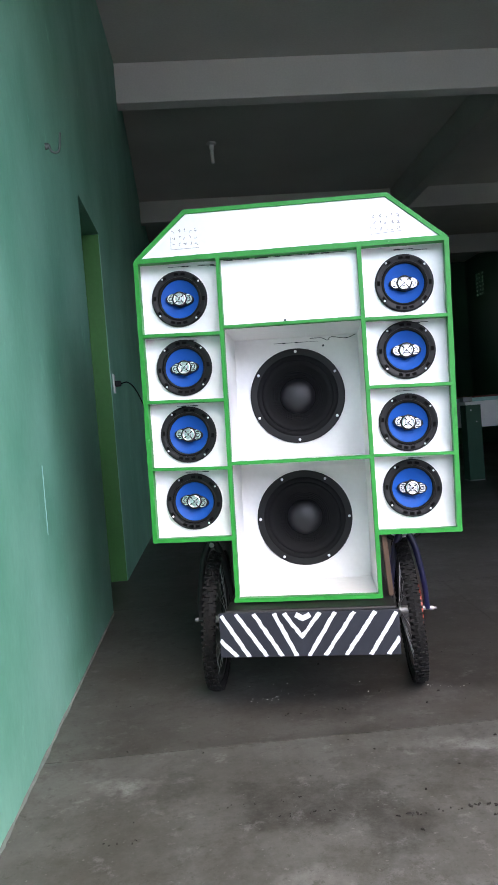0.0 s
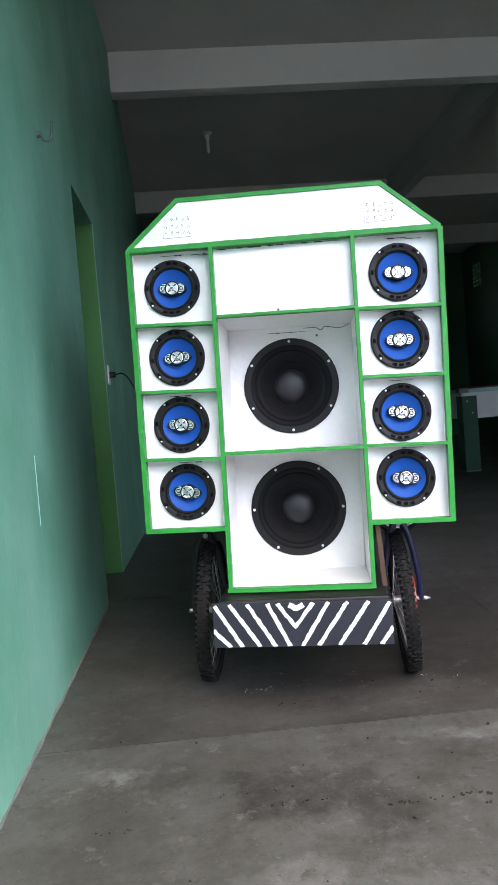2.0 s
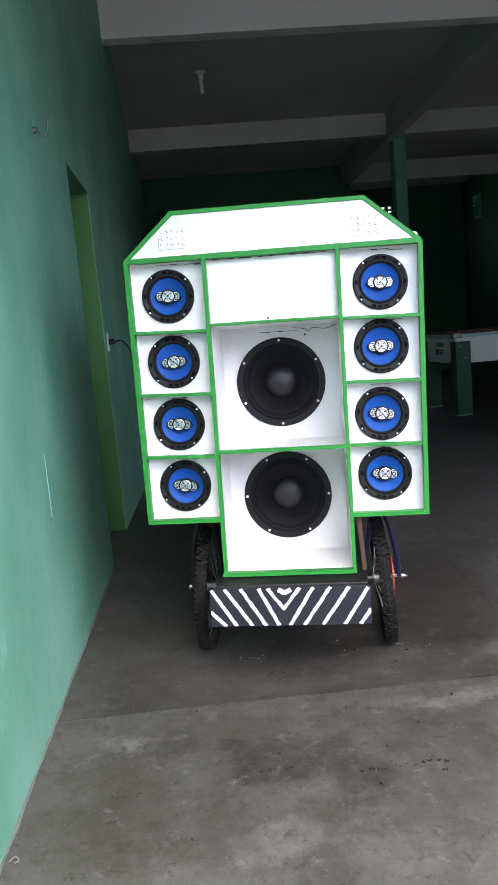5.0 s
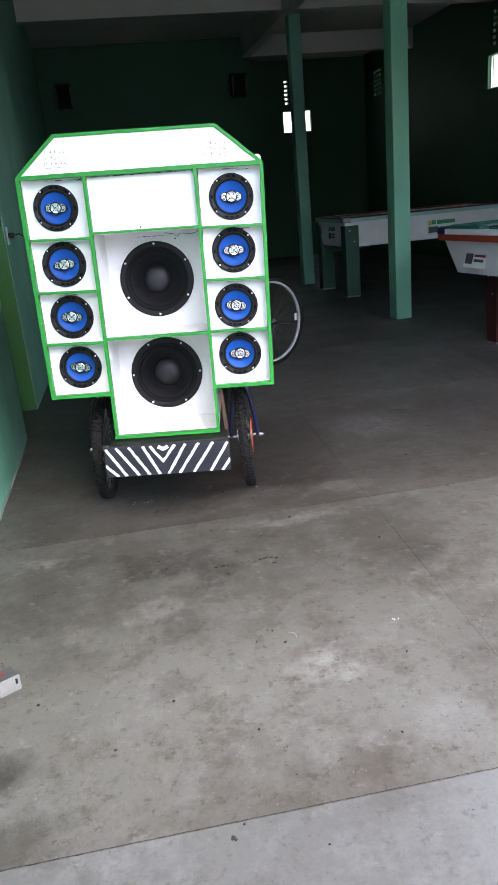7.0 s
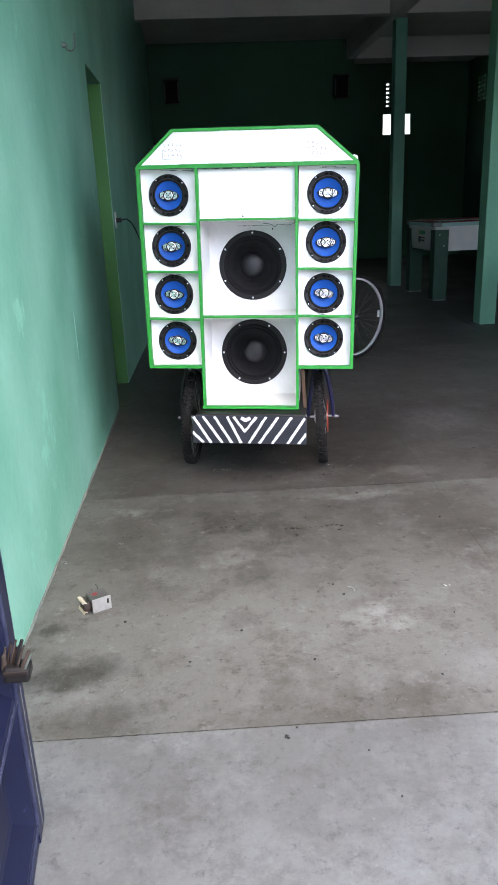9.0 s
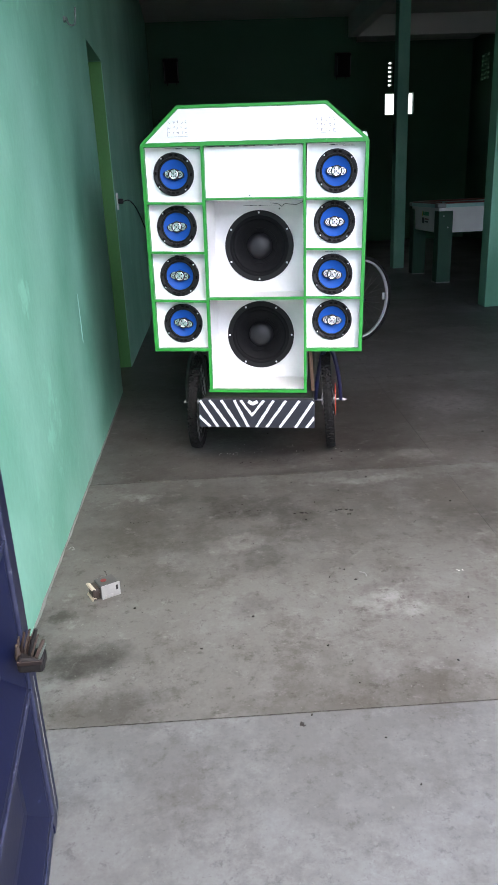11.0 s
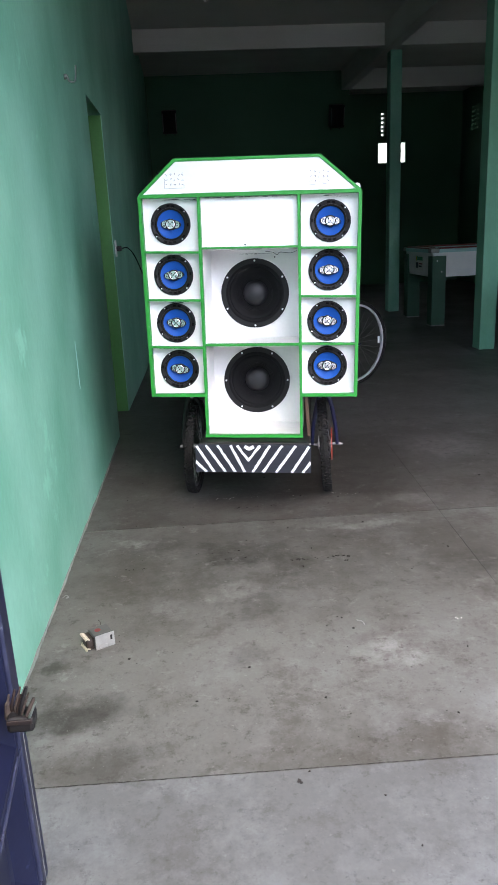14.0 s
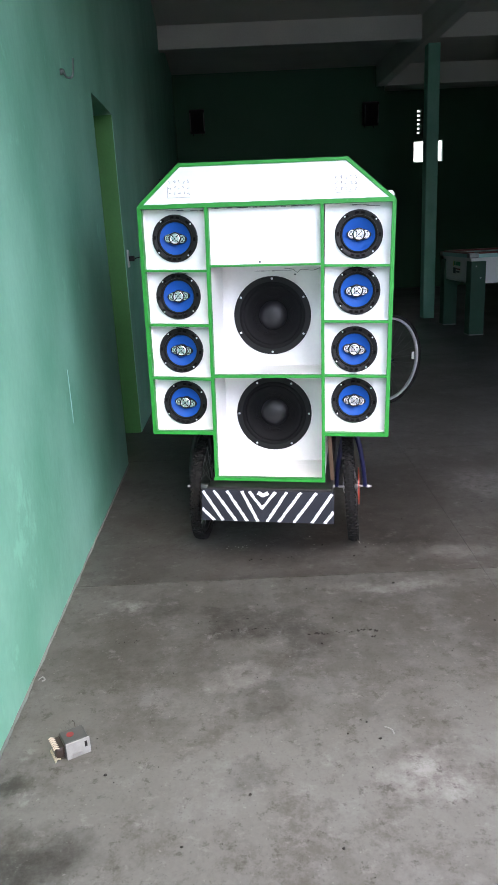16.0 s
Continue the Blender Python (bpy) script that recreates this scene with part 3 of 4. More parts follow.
baffle(CL, CR, 1.245, V_SH, 0.030, name="upper_baffle")
baffle(CL, CR, 0.803, 1.245, RECESS, hole=(*WOOFER_AT[0], 0.152))
baffle(CL, CR, V_CB, 0.803, RECESS, 0.006, hole=(*WOOFER_AT[1], 0.152))
panel("trapezoid_front", [(U0 + 0.015, V_SH + 0.004), (U1 - 0.015, V_SH + 0.004), (T1 - 0.005, V_TOP - 0.006), (T0 + 0.005, V_TOP - 0.006)], 0.004, 0.02)
for vz, rise in ((0.805, 0.008), (V_CB, 0.012)):
    bm = B()
    vs = [(CL + 0.004, 0.029, vz + 0.005), (CR - 0.004, 0.029, vz + 0.005), (CR - 0.004, RECESS + 0.001, vz + rise), (CL + 0.004, RECESS + 0.001, vz + rise)]
    lo = [bm.verts.new((x, y, vz + 0.002)) for x, y, z in vs]
    hi = [bm.verts.new(v) for v in vs]
    bm.faces.new(lo[::-1]), bm.faces.new(hi)
    for i in range(4):
        bm.faces.new((lo[i], lo[(i + 1) % 4], hi[(i + 1) % 4], hi[i]))
    part("recess_ledge", bm, M_WHITE, cabinet)

# green edging strips
for a, b in (((UB0, V_BOT - 0.005), (U0, V_SH)), ((UB1, V_BOT - 0.005), (U1, V_SH))):
    bar("edge_strip", (a, b), 0.015)
bar("edge_strip", ((U0, V_SH), (T0, V_TOP)), 0.013)
bar("edge_strip", ((T0 - 0.004, V_TOP), (T1 + 0.004, V_TOP)), 0.013, -0.0016, 0.0275)
bar("edge_strip", ((T1, V_TOP), (U1, V_SH)), 0.013)
bar("edge_strip", ((U0, V_SH), (U1, V_SH)), 0.016, -0.002, 0.029)
bar("edge_strip", ((UB0 - 0.006, V_BOT), (CL, V_BOT)), 0.014, -0.0014, 0.0274)
bar("edge_strip", ((CR, V_BOT), (UB1 + 0.006, V_BOT)), 0.014, -0.0014, 0.0274)
bar("edge_strip", ((CL + 0.004, V_CB - 0.006), (CL - 0.004, V_SH)), 0.0125)
bar("edge_strip", ((CR + 0.005, V_CB - 0.006), (CR - 0.006, V_SH)), 0.0125)
bar("edge_strip", ((CL - 0.006, V_CB), (CR + 0.002, V_CB)), 0.013, -0.0017, 0.0276)
for vl, vr in zip(ROWS_L[1:4], ROWS_R[1:4]):
    bar("edge_strip", ((side_u(vl, False), vl + 0.003), (CL, vl - 0.003)), 0.010, -0.0006, 0.027)
    bar("edge_strip", ((CR, vr + 0.002), (side_u(vr, True), vr - 0.002)), 0.010, -0.0006, 0.027)
    slab("shelf", (side_u(vl, False), vl + 0.003), (CL, vl - 0.003), 0.009, 0.027, 0.058)
    slab("shelf", (CR, vr + 0.002), (side_u(vr, True), vr - 0.002), 0.009, 0.027, 0.058)
slab("shelf", (CL, 1.246), (CR, 1.246), 0.009, 0.026, RECESS + 0.004)
bar("edge_strip", ((CL, 1.246), (CR, 1.246)), 0.009, -0.0007, 0.026)
bar("edge_strip", ((CL, 0.806), (CR, 0.806)), 0.011, -0.0007, 0.026)

# pen marks, dark smears and small fixings on the white boards
def pen_marks(u0, u1, v0, v1, rows, cols, seed, frame_line):
    bm = B()
    rnd = random.Random(seed)
    for i in range(cols):
        for j in range(rows):
            a, b = lerp(u0, u1, (i + 0.5) / cols), lerp(v0, v1, (j + 0.5) / rows)
            for k in range(rnd.randint(2, 4 + 2 * (seed - 1))):
                da, db, r = rnd.uniform(-0.004, 0.004), rnd.uniform(-0.005, 0.005), rnd.uniform(0, 180)
                box(bm, -0.0022, 0.0022, 0.0030, 0.0045, -0.0009, 0.0009, pose(a + da, 0, b + db, 0, r, 0))
    for a, b in frame_line:
        d = Vector((b[0] - a[0], 0, b[1] - a[1]))
        box(bm, 0, d.length, 0.0030, 0.0045, -0.0005, 0.0005, pose(a[0], 0, a[1], 0, -math.degrees(math.atan2(d.z, d.x)), 0))
    ob = part("pen_marks", bm, M_PEN, cabinet, "pencilled grid of small marks")
    return tagged(ob, kind="stuff")


pen_marks(-0.385, -0.293, 1.512, 1.578, 3, 5, 1, [((-0.386, 1.508), (-0.294, 1.509)), ((-0.386, 1.508), (-0.385, 1.55))])
pen_marks(0.258, 0.352, 1.510, 1.572, 3, 5, 2, [((0.256, 1.506), (0.352, 1.511)), ((0.256, 1.506), (0.256, 1.53))])


def smear(u, v, w, y, seed):
    """A short dark smear of glue and dirt under a board."""
    bm = B()
    rnd = random.Random(seed)
    a = u - w / 2
    while a < u + w / 2:
        l = rnd.uniform(0.006, 0.022)
        t = rnd.choice((0.0005, 0.0007, 0.0010, 0.0022))
        box(bm, a, a + l, y - 0.0012, y + 0.001, v - t, v + t * 0.6)
        a += l * rnd.uniform(0.55, 1.1)
    part("dark_smear", bm, M_INK_D, cabinet)


for n, (rows, at) in enumerate(((ROWS_L, LEFT_AT), (ROWS_R, RIGHT_AT))):
    for k, (v, (u, _)) in enumerate(zip(rows, at)):
        smear(u + 0.01 * (k % 2), v - 0.012, 0.07, 0.0545, 20 + 5 * n + k)
for u, v, y, w, seed in ((-0.285, 1.4635, 0.0542, 0.05, 70), (-0.265, 1.4600, 0.0542, 0.03, 71), (0.40, 1.4600, 0.0542, 0.035, 72), (0.115, 1.4665, 0.0292, 0.10, 73), (0.385, 1.228, 0.0542, 0.05, 74)):
    smear(u, v, w, y, seed)
part("loose_wire", tube(B(), arc([(0.045, 0.275, 1.232), (0.085, 0.24, 1.226), (0.105, 0.22, 1.214), (0.12, 0.23, 1.226), (0.17, 0.25, 1.222), (0.205, 0.27, 1.236)], 5), 0.0012, 6), M_INK_D, cabinet, "thin curled dark wire", True)
part("loose_wire", tube(B(), arc([(-0.425, 0.10, 1.535), (-0.437, 0.10, 1.560), (-0.428, 0.10, 1.575), (-0.442, 0.10, 1.590)], 5), 0.0022, 6), M_BLACK, cabinet, "short stub of black wire", True)
smear(-0.04, 1.467, 0.36, 0.0295, 50)
smear(-0.01, 1.222, 0.15, RECESS - 0.0005, 51)
part("nail", lathe(B(), [(0.004, 0.0), (0.004, 0.003), (0.0, 0.004)], pose(-0.03, 0.0295, 1.259), 10), M_INK_D, cabinet)
part("nail", lathe(B(), [(0.004, 0.0), (0.004, 0.003), (0.0, 0.004)], pose(0.09, RECESS, 1.205), 10), M_INK_D, cabinet)

# the small white cap at the cabinet's shoulder
part("shoulder_cap", lathe(B(), [(0.0, 0.02), (0.012, 0.018), (0.016, 0.008), (0.016, -0.01), (0.0, -0.012)], pose(U1 - 0.014, 0.06, V_SH + 0.022), 18), M_WHITE, cabinet, smooth=True)

# coaxial drivers
R6 = 0.0925


def coax_meshes():
    d = {}
    d["basket"] = mesh("coaxial_speaker", lathe(B(), [(R6, -0.002), (R6, 0.008), (R6 - 0.004, 0.012), (R6 - 0.010, 0.0125), (R6 - 0.014, 0.010),
                       (0.073, 0.010), (0.0725, 0.002), (0.071, -0.02), (0.0, -0.021)], seg=56), M_BLACK, True)
    d["surround"] = mesh("surround", lathe(B(), [(0.073, 0.004), (0.0715, 0.009), (0.069, 0.0105), (0.066, 0.009), (0.0635, 0.003), (0.063, 0.000)], seg=56), M_RUBBER, True)
    d["cone"] = mesh("cone", lathe(B(), [(0.065, 0.003), (0.063, 0.001), (0.045, -0.008), (0.03, -0.014), (0.016, -0.018), (0.0, -0.018)], seg=48), M_BLUE, True)
    # tweeter cluster: black body, chrome wings round two small tweeters, slotted chrome face
    wing = ((0.0215, 0.0150), (0.0290, 0.0165), (0.0370, 0.0140), (0.0425, 0.0080), (0.0440, 0.0), (0.0425, -0.0080), (0.0370, -0.0140), (0.0290, -0.0165), (0.0215, -0.0150))
    d["wing"] = mesh("tweeter_wing", prism(B(), wing, -0.0062, -0.0005), M_CHROME)
    bm = B()
    lathe(bm, [(0.0250, -0.016), (0.0250, 0.0065), (0.0240, 0.0092), (0.0210, 0.0095), (0.0205, 0.006)], seg=36)
    lathe(bm, [(0.0455, -0.016), (0.0465, 0.001), (0.0450, 0.004), (0.0, 0.0045)], Matrix.Diagonal((1.02, 1, 0.46, 1)), 36)
    d["housing"] = mesh("tweeter_housing", bm, M_BLACK, True)
    d["dome"] = mesh("tweeter_face", lathe(B(), [(0.0205, 0.004), (0.0205, 0.0090), (0.0185, 0.0100), (0.0165, 0.0092), (0.010, 0.0098), (0.0085, 0.0125), (0.0, 0.0130)], seg=28), M_CHROME, True)
    d["ring"] = mesh("tweeter_ring", lathe(B(), [(0.0070, 0.0050), (0.0070, 0.0072), (0.0050, 0.0072), (0.0046, 0.0050)], Matrix.Translation((0.0325, 0, 0)), 18), M_BLACK)
    d["slot"] = mesh("wing_slot", box(B(), 0.0265, 0.0385, -0.0072, -0.0050, 0.0100, 0.0124), M_BLACK)
    d["eye"] = mesh("tweeter_marking", prism(B(), [(-0.0042, 0.0034), (0.0042, 0.0034), (0.0042, 0.0020), (-0.0008, -0.0020), (0.0042, -0.0020), (0.0042, -0.0034), (-0.0042, -0.0034), (-0.0042, -0.0020), (0.0008, 0.0020), (-0.0042, 0.0020)], -0.0138, -0.0124), M_BLACK)
    d["screw"] = mesh("screw", lathe(B(), [(0.0034, 0.0), (0.0034, 0.0012), (0.0018, 0.0024), (0.0, 0.0026)], seg=12), M_SILVER, True)
    d["notch"] = mesh("flange_notch", box(B(), -0.007, 0.007, -0.0132, -0.0110, R6 - 0.0155, R6 - 0.0070), M_PIT)
    d["spoke"] = mesh("cross_slot", box(B(), 0.0085, 0.0185, -0.0108, -0.0085, -0.0016, 0.0016), M_BLACK)
    return d


CX = coax_meshes()


def coax(u, v, turn, y=0.0545):
    sp = share("coaxial_speaker", CX["basket"], cabinet, pose(u, y, v, 0, turn, 0), "round coaxial driver, blue cone in a black ring")
    share("surround", CX["surround"], sp)
    for a in (-8, 8, 38, 90, 128, 165, 180, 195, 232, 270, 322):
        share("flange_notch", CX["notch"], sp, Matrix.Rotation(radians(a), 4, "Y"))
    for a in (45, 135, 225, 315):
        share("cross_slot", CX["spoke"], sp, Matrix.Rotation(radians(a), 4, "Y"))
    share("cone", CX["cone"], sp, label="blue plastic cone")
    share("tweeter_housing", CX["housing"], sp)
    for a in (0, 180):
        side = Matrix.Rotation(radians(a), 4, "Y") @ Matrix.Diagonal((0.93, 1, 0.95, 1))
        share("tweeter_wing", CX["wing"], sp, side, "chrome tweeter wing")
        share("tweeter_ring", CX["ring"], sp, side)
        share("wing_slot", CX["slot"], sp, side)
        share("wing_slot", CX["slot"], sp, side @ Matrix.Translation((0, 0, -0.0224)))
    share("tweeter_face", CX["dome"], sp)
    share("tweeter_marking", CX["eye"], sp)
    for k in range(4):
        a = radians(42 + 90 * k)
        share("screw", CX["screw"], sp, pose((R6 - 0.007) * math.cos(a), -0.0125, (R6 - 0.007) * math.sin(a)))


for (u, v), turn in zip(LEFT_AT + RIGHT_AT, (3, -4, 5, 9, 2, 0, 8, 4)):
    coax(u, v, turn)

R12 = 0.1685


def woofer_meshes():
    d = {}
    d["basket"] = mesh("woofer", lathe(B(), [(R12, -0.002), (R12, 0.007), (R12 - 0.003, 0.010), (R12 - 0.02, 0.0105), (0.143, 0.010), (0.140, 0.002), (0.138, -0.06), (0.0, -0.065)], seg=72), M_BLACK, True)
    prof = [(0.1445, 0.0105), (0.140, 0.013), (0.132, 0.0125), (0.128, 0.009), (0.124, 0.011), (0.119, 0.0115), (0.109, 0.006)]
    d["surround"] = mesh("surround", lathe(B(), prof, seg=72), M_CONE, True)
    prof, r = [], 0.110
    while r > 0.05:
        dd = 0.006 - (0.110 - r) * 0.72
        rib = 0.0012 * math.sin((0.110 - r) * 2 * math.pi / 0.0065) if 0.058 < r < 0.092 else 0.0
        prof.append((r, dd + rib))
        r -= 0.0016
    d["cone"] = mesh("cone", lathe(B(), [*prof, (0.04, -0.05), (0, -0.052)], seg=72), M_CONE, True)
    d["cap"] = mesh("dust_cap", lathe(B(), [(0.0645, -0.034), (0.063, -0.029), (0.057, -0.018), (0.046, -0.009), (0.031, -0.003), (0.016, 0.000), (0.0, 0.001)], seg=48), M_CAP, True)
    d["screw"] = mesh("screw", lathe(B(), [(0.0050, 0.0), (0.0050, 0.0015), (0.0026, 0.003), (0.0, 0.0032)], seg=14), M_SILVER, True)
    return d


WF = woofer_meshes()
for (u, v), angles in zip(WOOFER_AT, ((90, 30, 330, 270, 208, 150), (118, 60, 0, 300, 240, 180))):
    wf = share("woofer", WF["basket"], cabinet, pose(u, RECESS - 0.0005, v), "large black paper-cone woofer with ribbed cone")
    for k in ("surround", "cone"):
        share(k, WF[k], wf)
    share("dust_cap", WF["cap"], wf)
    for a in angles:
        share("screw", WF["screw"], wf, pose((R12 - 0.011) * math.cos(radians(a)), -0.0105, (R12 - 0.011) * math.sin(radians(a))))

# ---- the cargo tricycle under it ----
TRI = pose(0.575, 2.475, 0, 0, 0, YAW)
trike = root("cargo_tricycle", TRI, "black cargo tricycle with knobbly tyres and a striped bumper board", "tricycle")
WR = 0.243


def tyre_mesh(r, w, knobs):
    bm = B()
    t = w / 2
    prof = [(r - 0.03, t * 0.75), (r - 0.018, t), (r - 0.006, t * 0.8), (r, 0.0), (r - 0.006, -t * 0.8), (r - 0.018, -t), (r - 0.03, -t * 0.75), (r - 0.034, 0), (r - 0.03, t * 0.75)]
    lathe(bm, prof, Matrix.Rotation(radians(90), 4, "Z"), 56)
    if knobs:
        n = 76
        for k in range(n):
            a = Matrix.Rotation(2 * math.pi * k / n, 4, "X")
            o = 0.3 if k % 2 else -0.3
            box(bm, -t * 0.40 + t * o * 0.7, t * 0.40 + t * o * 0.7, -0.0036, 0.0036, r - 0.004, r + 0.0038, a)
            for sx in (-1, 1):
                box(bm, sx * t * 0.80 - 0.006, sx * t * 0.80 + 0.006, -0.0038, 0.0038, r - 0.013, r + 0.0005, a @ Matrix.Rotation(math.pi / n, 4, "X"))
    return mesh("tyre", bm, M_RUBBER, not knobs)


def wheel_kit(r, w, knobs, rim_mat=None):
    X = Matrix.Rotation(radians(90), 4, "Z")
    rim = mesh("rim", lathe(B(), [(r - 0.030, 0.012), (r - 0.046, 0.011), (r - 0.048, 0.0), (r - 0.046, -0.011), (r - 0.030, -0.012), (r - 0.036, 0.0), (r - 0.030, 0.012)], X, 48), rim_mat or M_RIM, True)
    hub = mesh("hub", lathe(B(), [(0.0, 0.055), (0.006, 0.055), (0.006, 0.036), (0.024, 0.034), (0.024, 0.030), (0.014, 0.028), (0.014, -0.028), (0.024, -0.030), (0.024, -0.034), (0.006, -0.036), (0.006, -0.055), (0, -0.055)], X, 20), M_STEEL, True)
    bm = B()
    for k in range(28):
        a = 2 * math.pi * k / 28
        s = 0.031 if k % 2 else -0.031
        c = a + (0.5 if k % 4 < 2 else -0.5)
        tube(bm, [(s, 0.022 * math.sin(c), 0.022 * math.cos(c)), (0, (r - 0.047) * math.sin(a), (r - 0.047) * math.cos(a))], 0.0011, 5)
    return tyre_mesh(r, w, knobs), rim, hub, mesh("spokes", bm, M_STEEL)


def wheel(parent, kit, m, label):
    w = share("wheel", kit[0], parent, m, label)
    share("rim", kit[1], w)
    share("hub", kit[2], w)
    share("spokes", kit[3], w)
    return w


FRONT_KIT = wheel_kit(WR, 0.042, True, M_TRAY)
TI = TRI.inverted()
for wx, wy, cam_a in ((0.279, 2.816, 3.3), (0.943, 2.700, -3.3)):
    p = TI @ Vector((wx, wy, WR - 0.002))
    wheel(trike, FRONT_KIT, pose(p.x, p.y, p.z, 0, cam_a, 0), "small front wheel with a worn knobbly tyre")
    # fork over the wheel: crown, two legs, axle nuts
    s = 1 if wx > 0.5 else -1
    zt = 0.512
    # left fork takes black in place of blue, for the shade on that side
    fork_mat = M_FORK if wx > 0.5 else M_TRAY
    fk = part("fork", tube(B(), [(p.x - 0.020, p.y - 0.01, zt), (p.x + 0.020, p.y - 0.01, zt)], 0.013, 12), fork_mat, trike, "dark enamelled bicycle fork", True)
    for q in (-1, 1):
        leg = arc([(p.x + q * 0.010, p.y - 0.01, zt + 0.006), (p.x + q * 0.034, p.y - 0.012, zt - 0.05), (p.x + q * 0.056, p.y - 0.012, zt - 0.17), (p.x + q * 0.064, p.y, p.z)])
        part("fork_leg", tube(B(), leg, 0.013, 12, radii=[0.0135 - 0.005 * i / len(leg) for i in range(len(leg))]), fork_mat, fk, smooth=True)
    part("steerer_tube", tube(B(), [(p.x, p.y - 0.01, zt - 0.005), (p.x, p.y - 0.005, zt + 0.042)], 0.016, 14), fork_mat, fk, smooth=True)
    part("crown_bolt", lathe(B(), [(0.009, 0.0), (0.009, 0.006), (0.0, 0.008)], pose(p.x, p.y - 0.022, zt), 8), M_STEEL, fk)
    part("axle", tube(B(), [(p.x - 0.085, p.y, p.z), (p.x + 0.095, p.y, p.z)], 0.005, 8), M_STEEL, trike, smooth=True)
    for q in (-1, 1):
        bm = B()
        lathe(bm, [(0.0, 0.006), (0.008, 0.006), (0.009, 0.0), (0.008, -0.006), (0.0, -0.006)], pose(p.x + q * 0.078, p.y, p.z) @ Matrix.Rotation(radians(90), 4, "Z"), 6)
        part("axle_nut", bm, M_STEEL, trike, "bright axle nut")
p = TI @ Vector((0.943, 2.700, WR))
bm = B()
lathe(bm, [(0.085, 0.003), (0.085, -0.003), (0.058, -0.003), (0.058, 0.003), (0.085, 0.003)], pose(p.x + 0.036, p.y, p.z) @ Matrix.Rotation(radians(90), 4, "Z"), 28)
part("hub_flange", bm, M_RED, trike, "red painted hub flange", True)

# tray with its bumper board
part("tray", box(B(), -0.262, 0.262, -0.055, 0.95, 0.300, 0.355, pose(-0.018, 0, 0, 0, 1.1, 0), bevel=0.006), M_TRAY, trike, "worn black wooden tray")
for bx in (-0.22, 0.19):
    part("tray_rail", box(B(), bx, bx + 0.03, -0.03, 0.95, 0.255, 0.302, bevel=0.003), M_TRAY, trike)
BM = pose(-0.019, -0.07, 0.2805, -3, 1.5, 0)
BW, BH = 0.550, 0.136
board = part("bumper_board", box(B(), -BW / 2, BW / 2, 0, 0.016, -BH / 2, BH / 2, bevel=0.002), M_BOARD, trike, "charcoal painted bumper board", m=BM)


def stripe(pts, w, seed):
    """A brushed stripe on the board with ragged edges; points in fractions of the board, from its top left."""
    bm = B()
    rnd = random.Random(seed)
    line = [Vector((-BW / 2 + BW * x, BH / 2 - BH * y)) for x, y in pts]
    samples = []
    for a, b in zip(line, line[1:]):
        n = max(2, int((b - a).length / 0.005))
        samples += [a.lerp(b, i / n) for i in range(n)]
    samples.append(line[-1])
    rows = []
    lim = lambda v: (max(-BW / 2 + 0.001, min(BW / 2 - 0.001, v.x)), max(-BH / 2 + 0.001, min(BH / 2 - 0.001, v.y)))
    for i, s in enumerate(samples):
        d = (samples[min(i + 1, len(samples) - 1)] - samples[max(i - 1, 0)]).normalized()
        q = Vector((-d.y, d.x))
        f = 0.5 * w * (0.92 + 0.42 * noise.noise((i * 0.45, seed * 3.1, 0)) + rnd.uniform(-0.05, 0.05))
        g = 0.5 * w * (0.92 + 0.42 * noise.noise((i * 0.45, seed * 3.1, 7)) + rnd.uniform(-0.05, 0.05))
        (ax, az), (bx, bz) = lim(s + q * f), lim(s - q * g)
        rows.append([bm.verts.new((ax, -0.0012, az)), bm.verts.new((bx, -0.0012, bz)), bm.verts.new((bx, 0.0005, bz)), bm.verts.new((ax, 0.0005, az))])
    for a, b in zip(rows, rows[1:]):
        for k in range(4):
            bm.faces.new((a[k], a[(k + 1) % 4], b[(k + 1) % 4], b[k]))
    bm.faces.new(rows[0]), bm.faces.new(rows[-1][::-1])
    part("stripe", bm, M_STRIPE, board, "ragged brushed white stripe")


STRIPES = [[(0, 0.60), (0.10, 1)], [(0.012, 0.05), (0.165, 1)], [(0.095, 0.02), (0.265, 1)], [(0.195, 0.02), (0.35, 1)], [(0.31, 0.02), (0.43, 1)],
           [(0.365, 0.02), (0.462, 0.56), (0.565, 0.02)], [(0.65, 0.02), (0.495, 1)], [(0.755, 0.02), (0.585, 1)], [(0.87, 0.02), (0.70, 1)],
           [(0.985, 0.05), (0.835, 1)], [(1.0, 0.60), (0.93, 1)], [(0.43, 0.06), (0.472, 0.15), (0.51, 0.06)]]
for n, s in enumerate(STRIPES):
    stripe(s, 0.0132 if n != 11 else 0.018, n)
part("wooden_batten", box(B(), 0.0, 0.016, 0.05, 0.09, 0.0, 0.212, pose(0.240, 0, 0.352, 0, -3, 0), bevel=0.002), M_WOOD, trike, "raw wooden batten")
# rear half: main tube, stays, saddle post, rear wheel turned to one side
rear = TI @ Vector((1.672, 5.18, 0.36))
TURNED = -36
rd = Matrix.Rotation(radians(TURNED), 3, "Z") @ Vector((0, 1, 0))
piv = Vector((0.02, 1.0, 0.34))
part("main_tube", tube(B(), arc([(0.0, 0.5, 0.285), piv, rear - rd * 0.9 + Vector((0, 0, 0.02)), rear - rd * 0.42 + Vector((0, 0, -0.02))]), 0.02, 14), M_FORK, trike, smooth=True)
side = Vector((rd.y, -rd.x, 0))
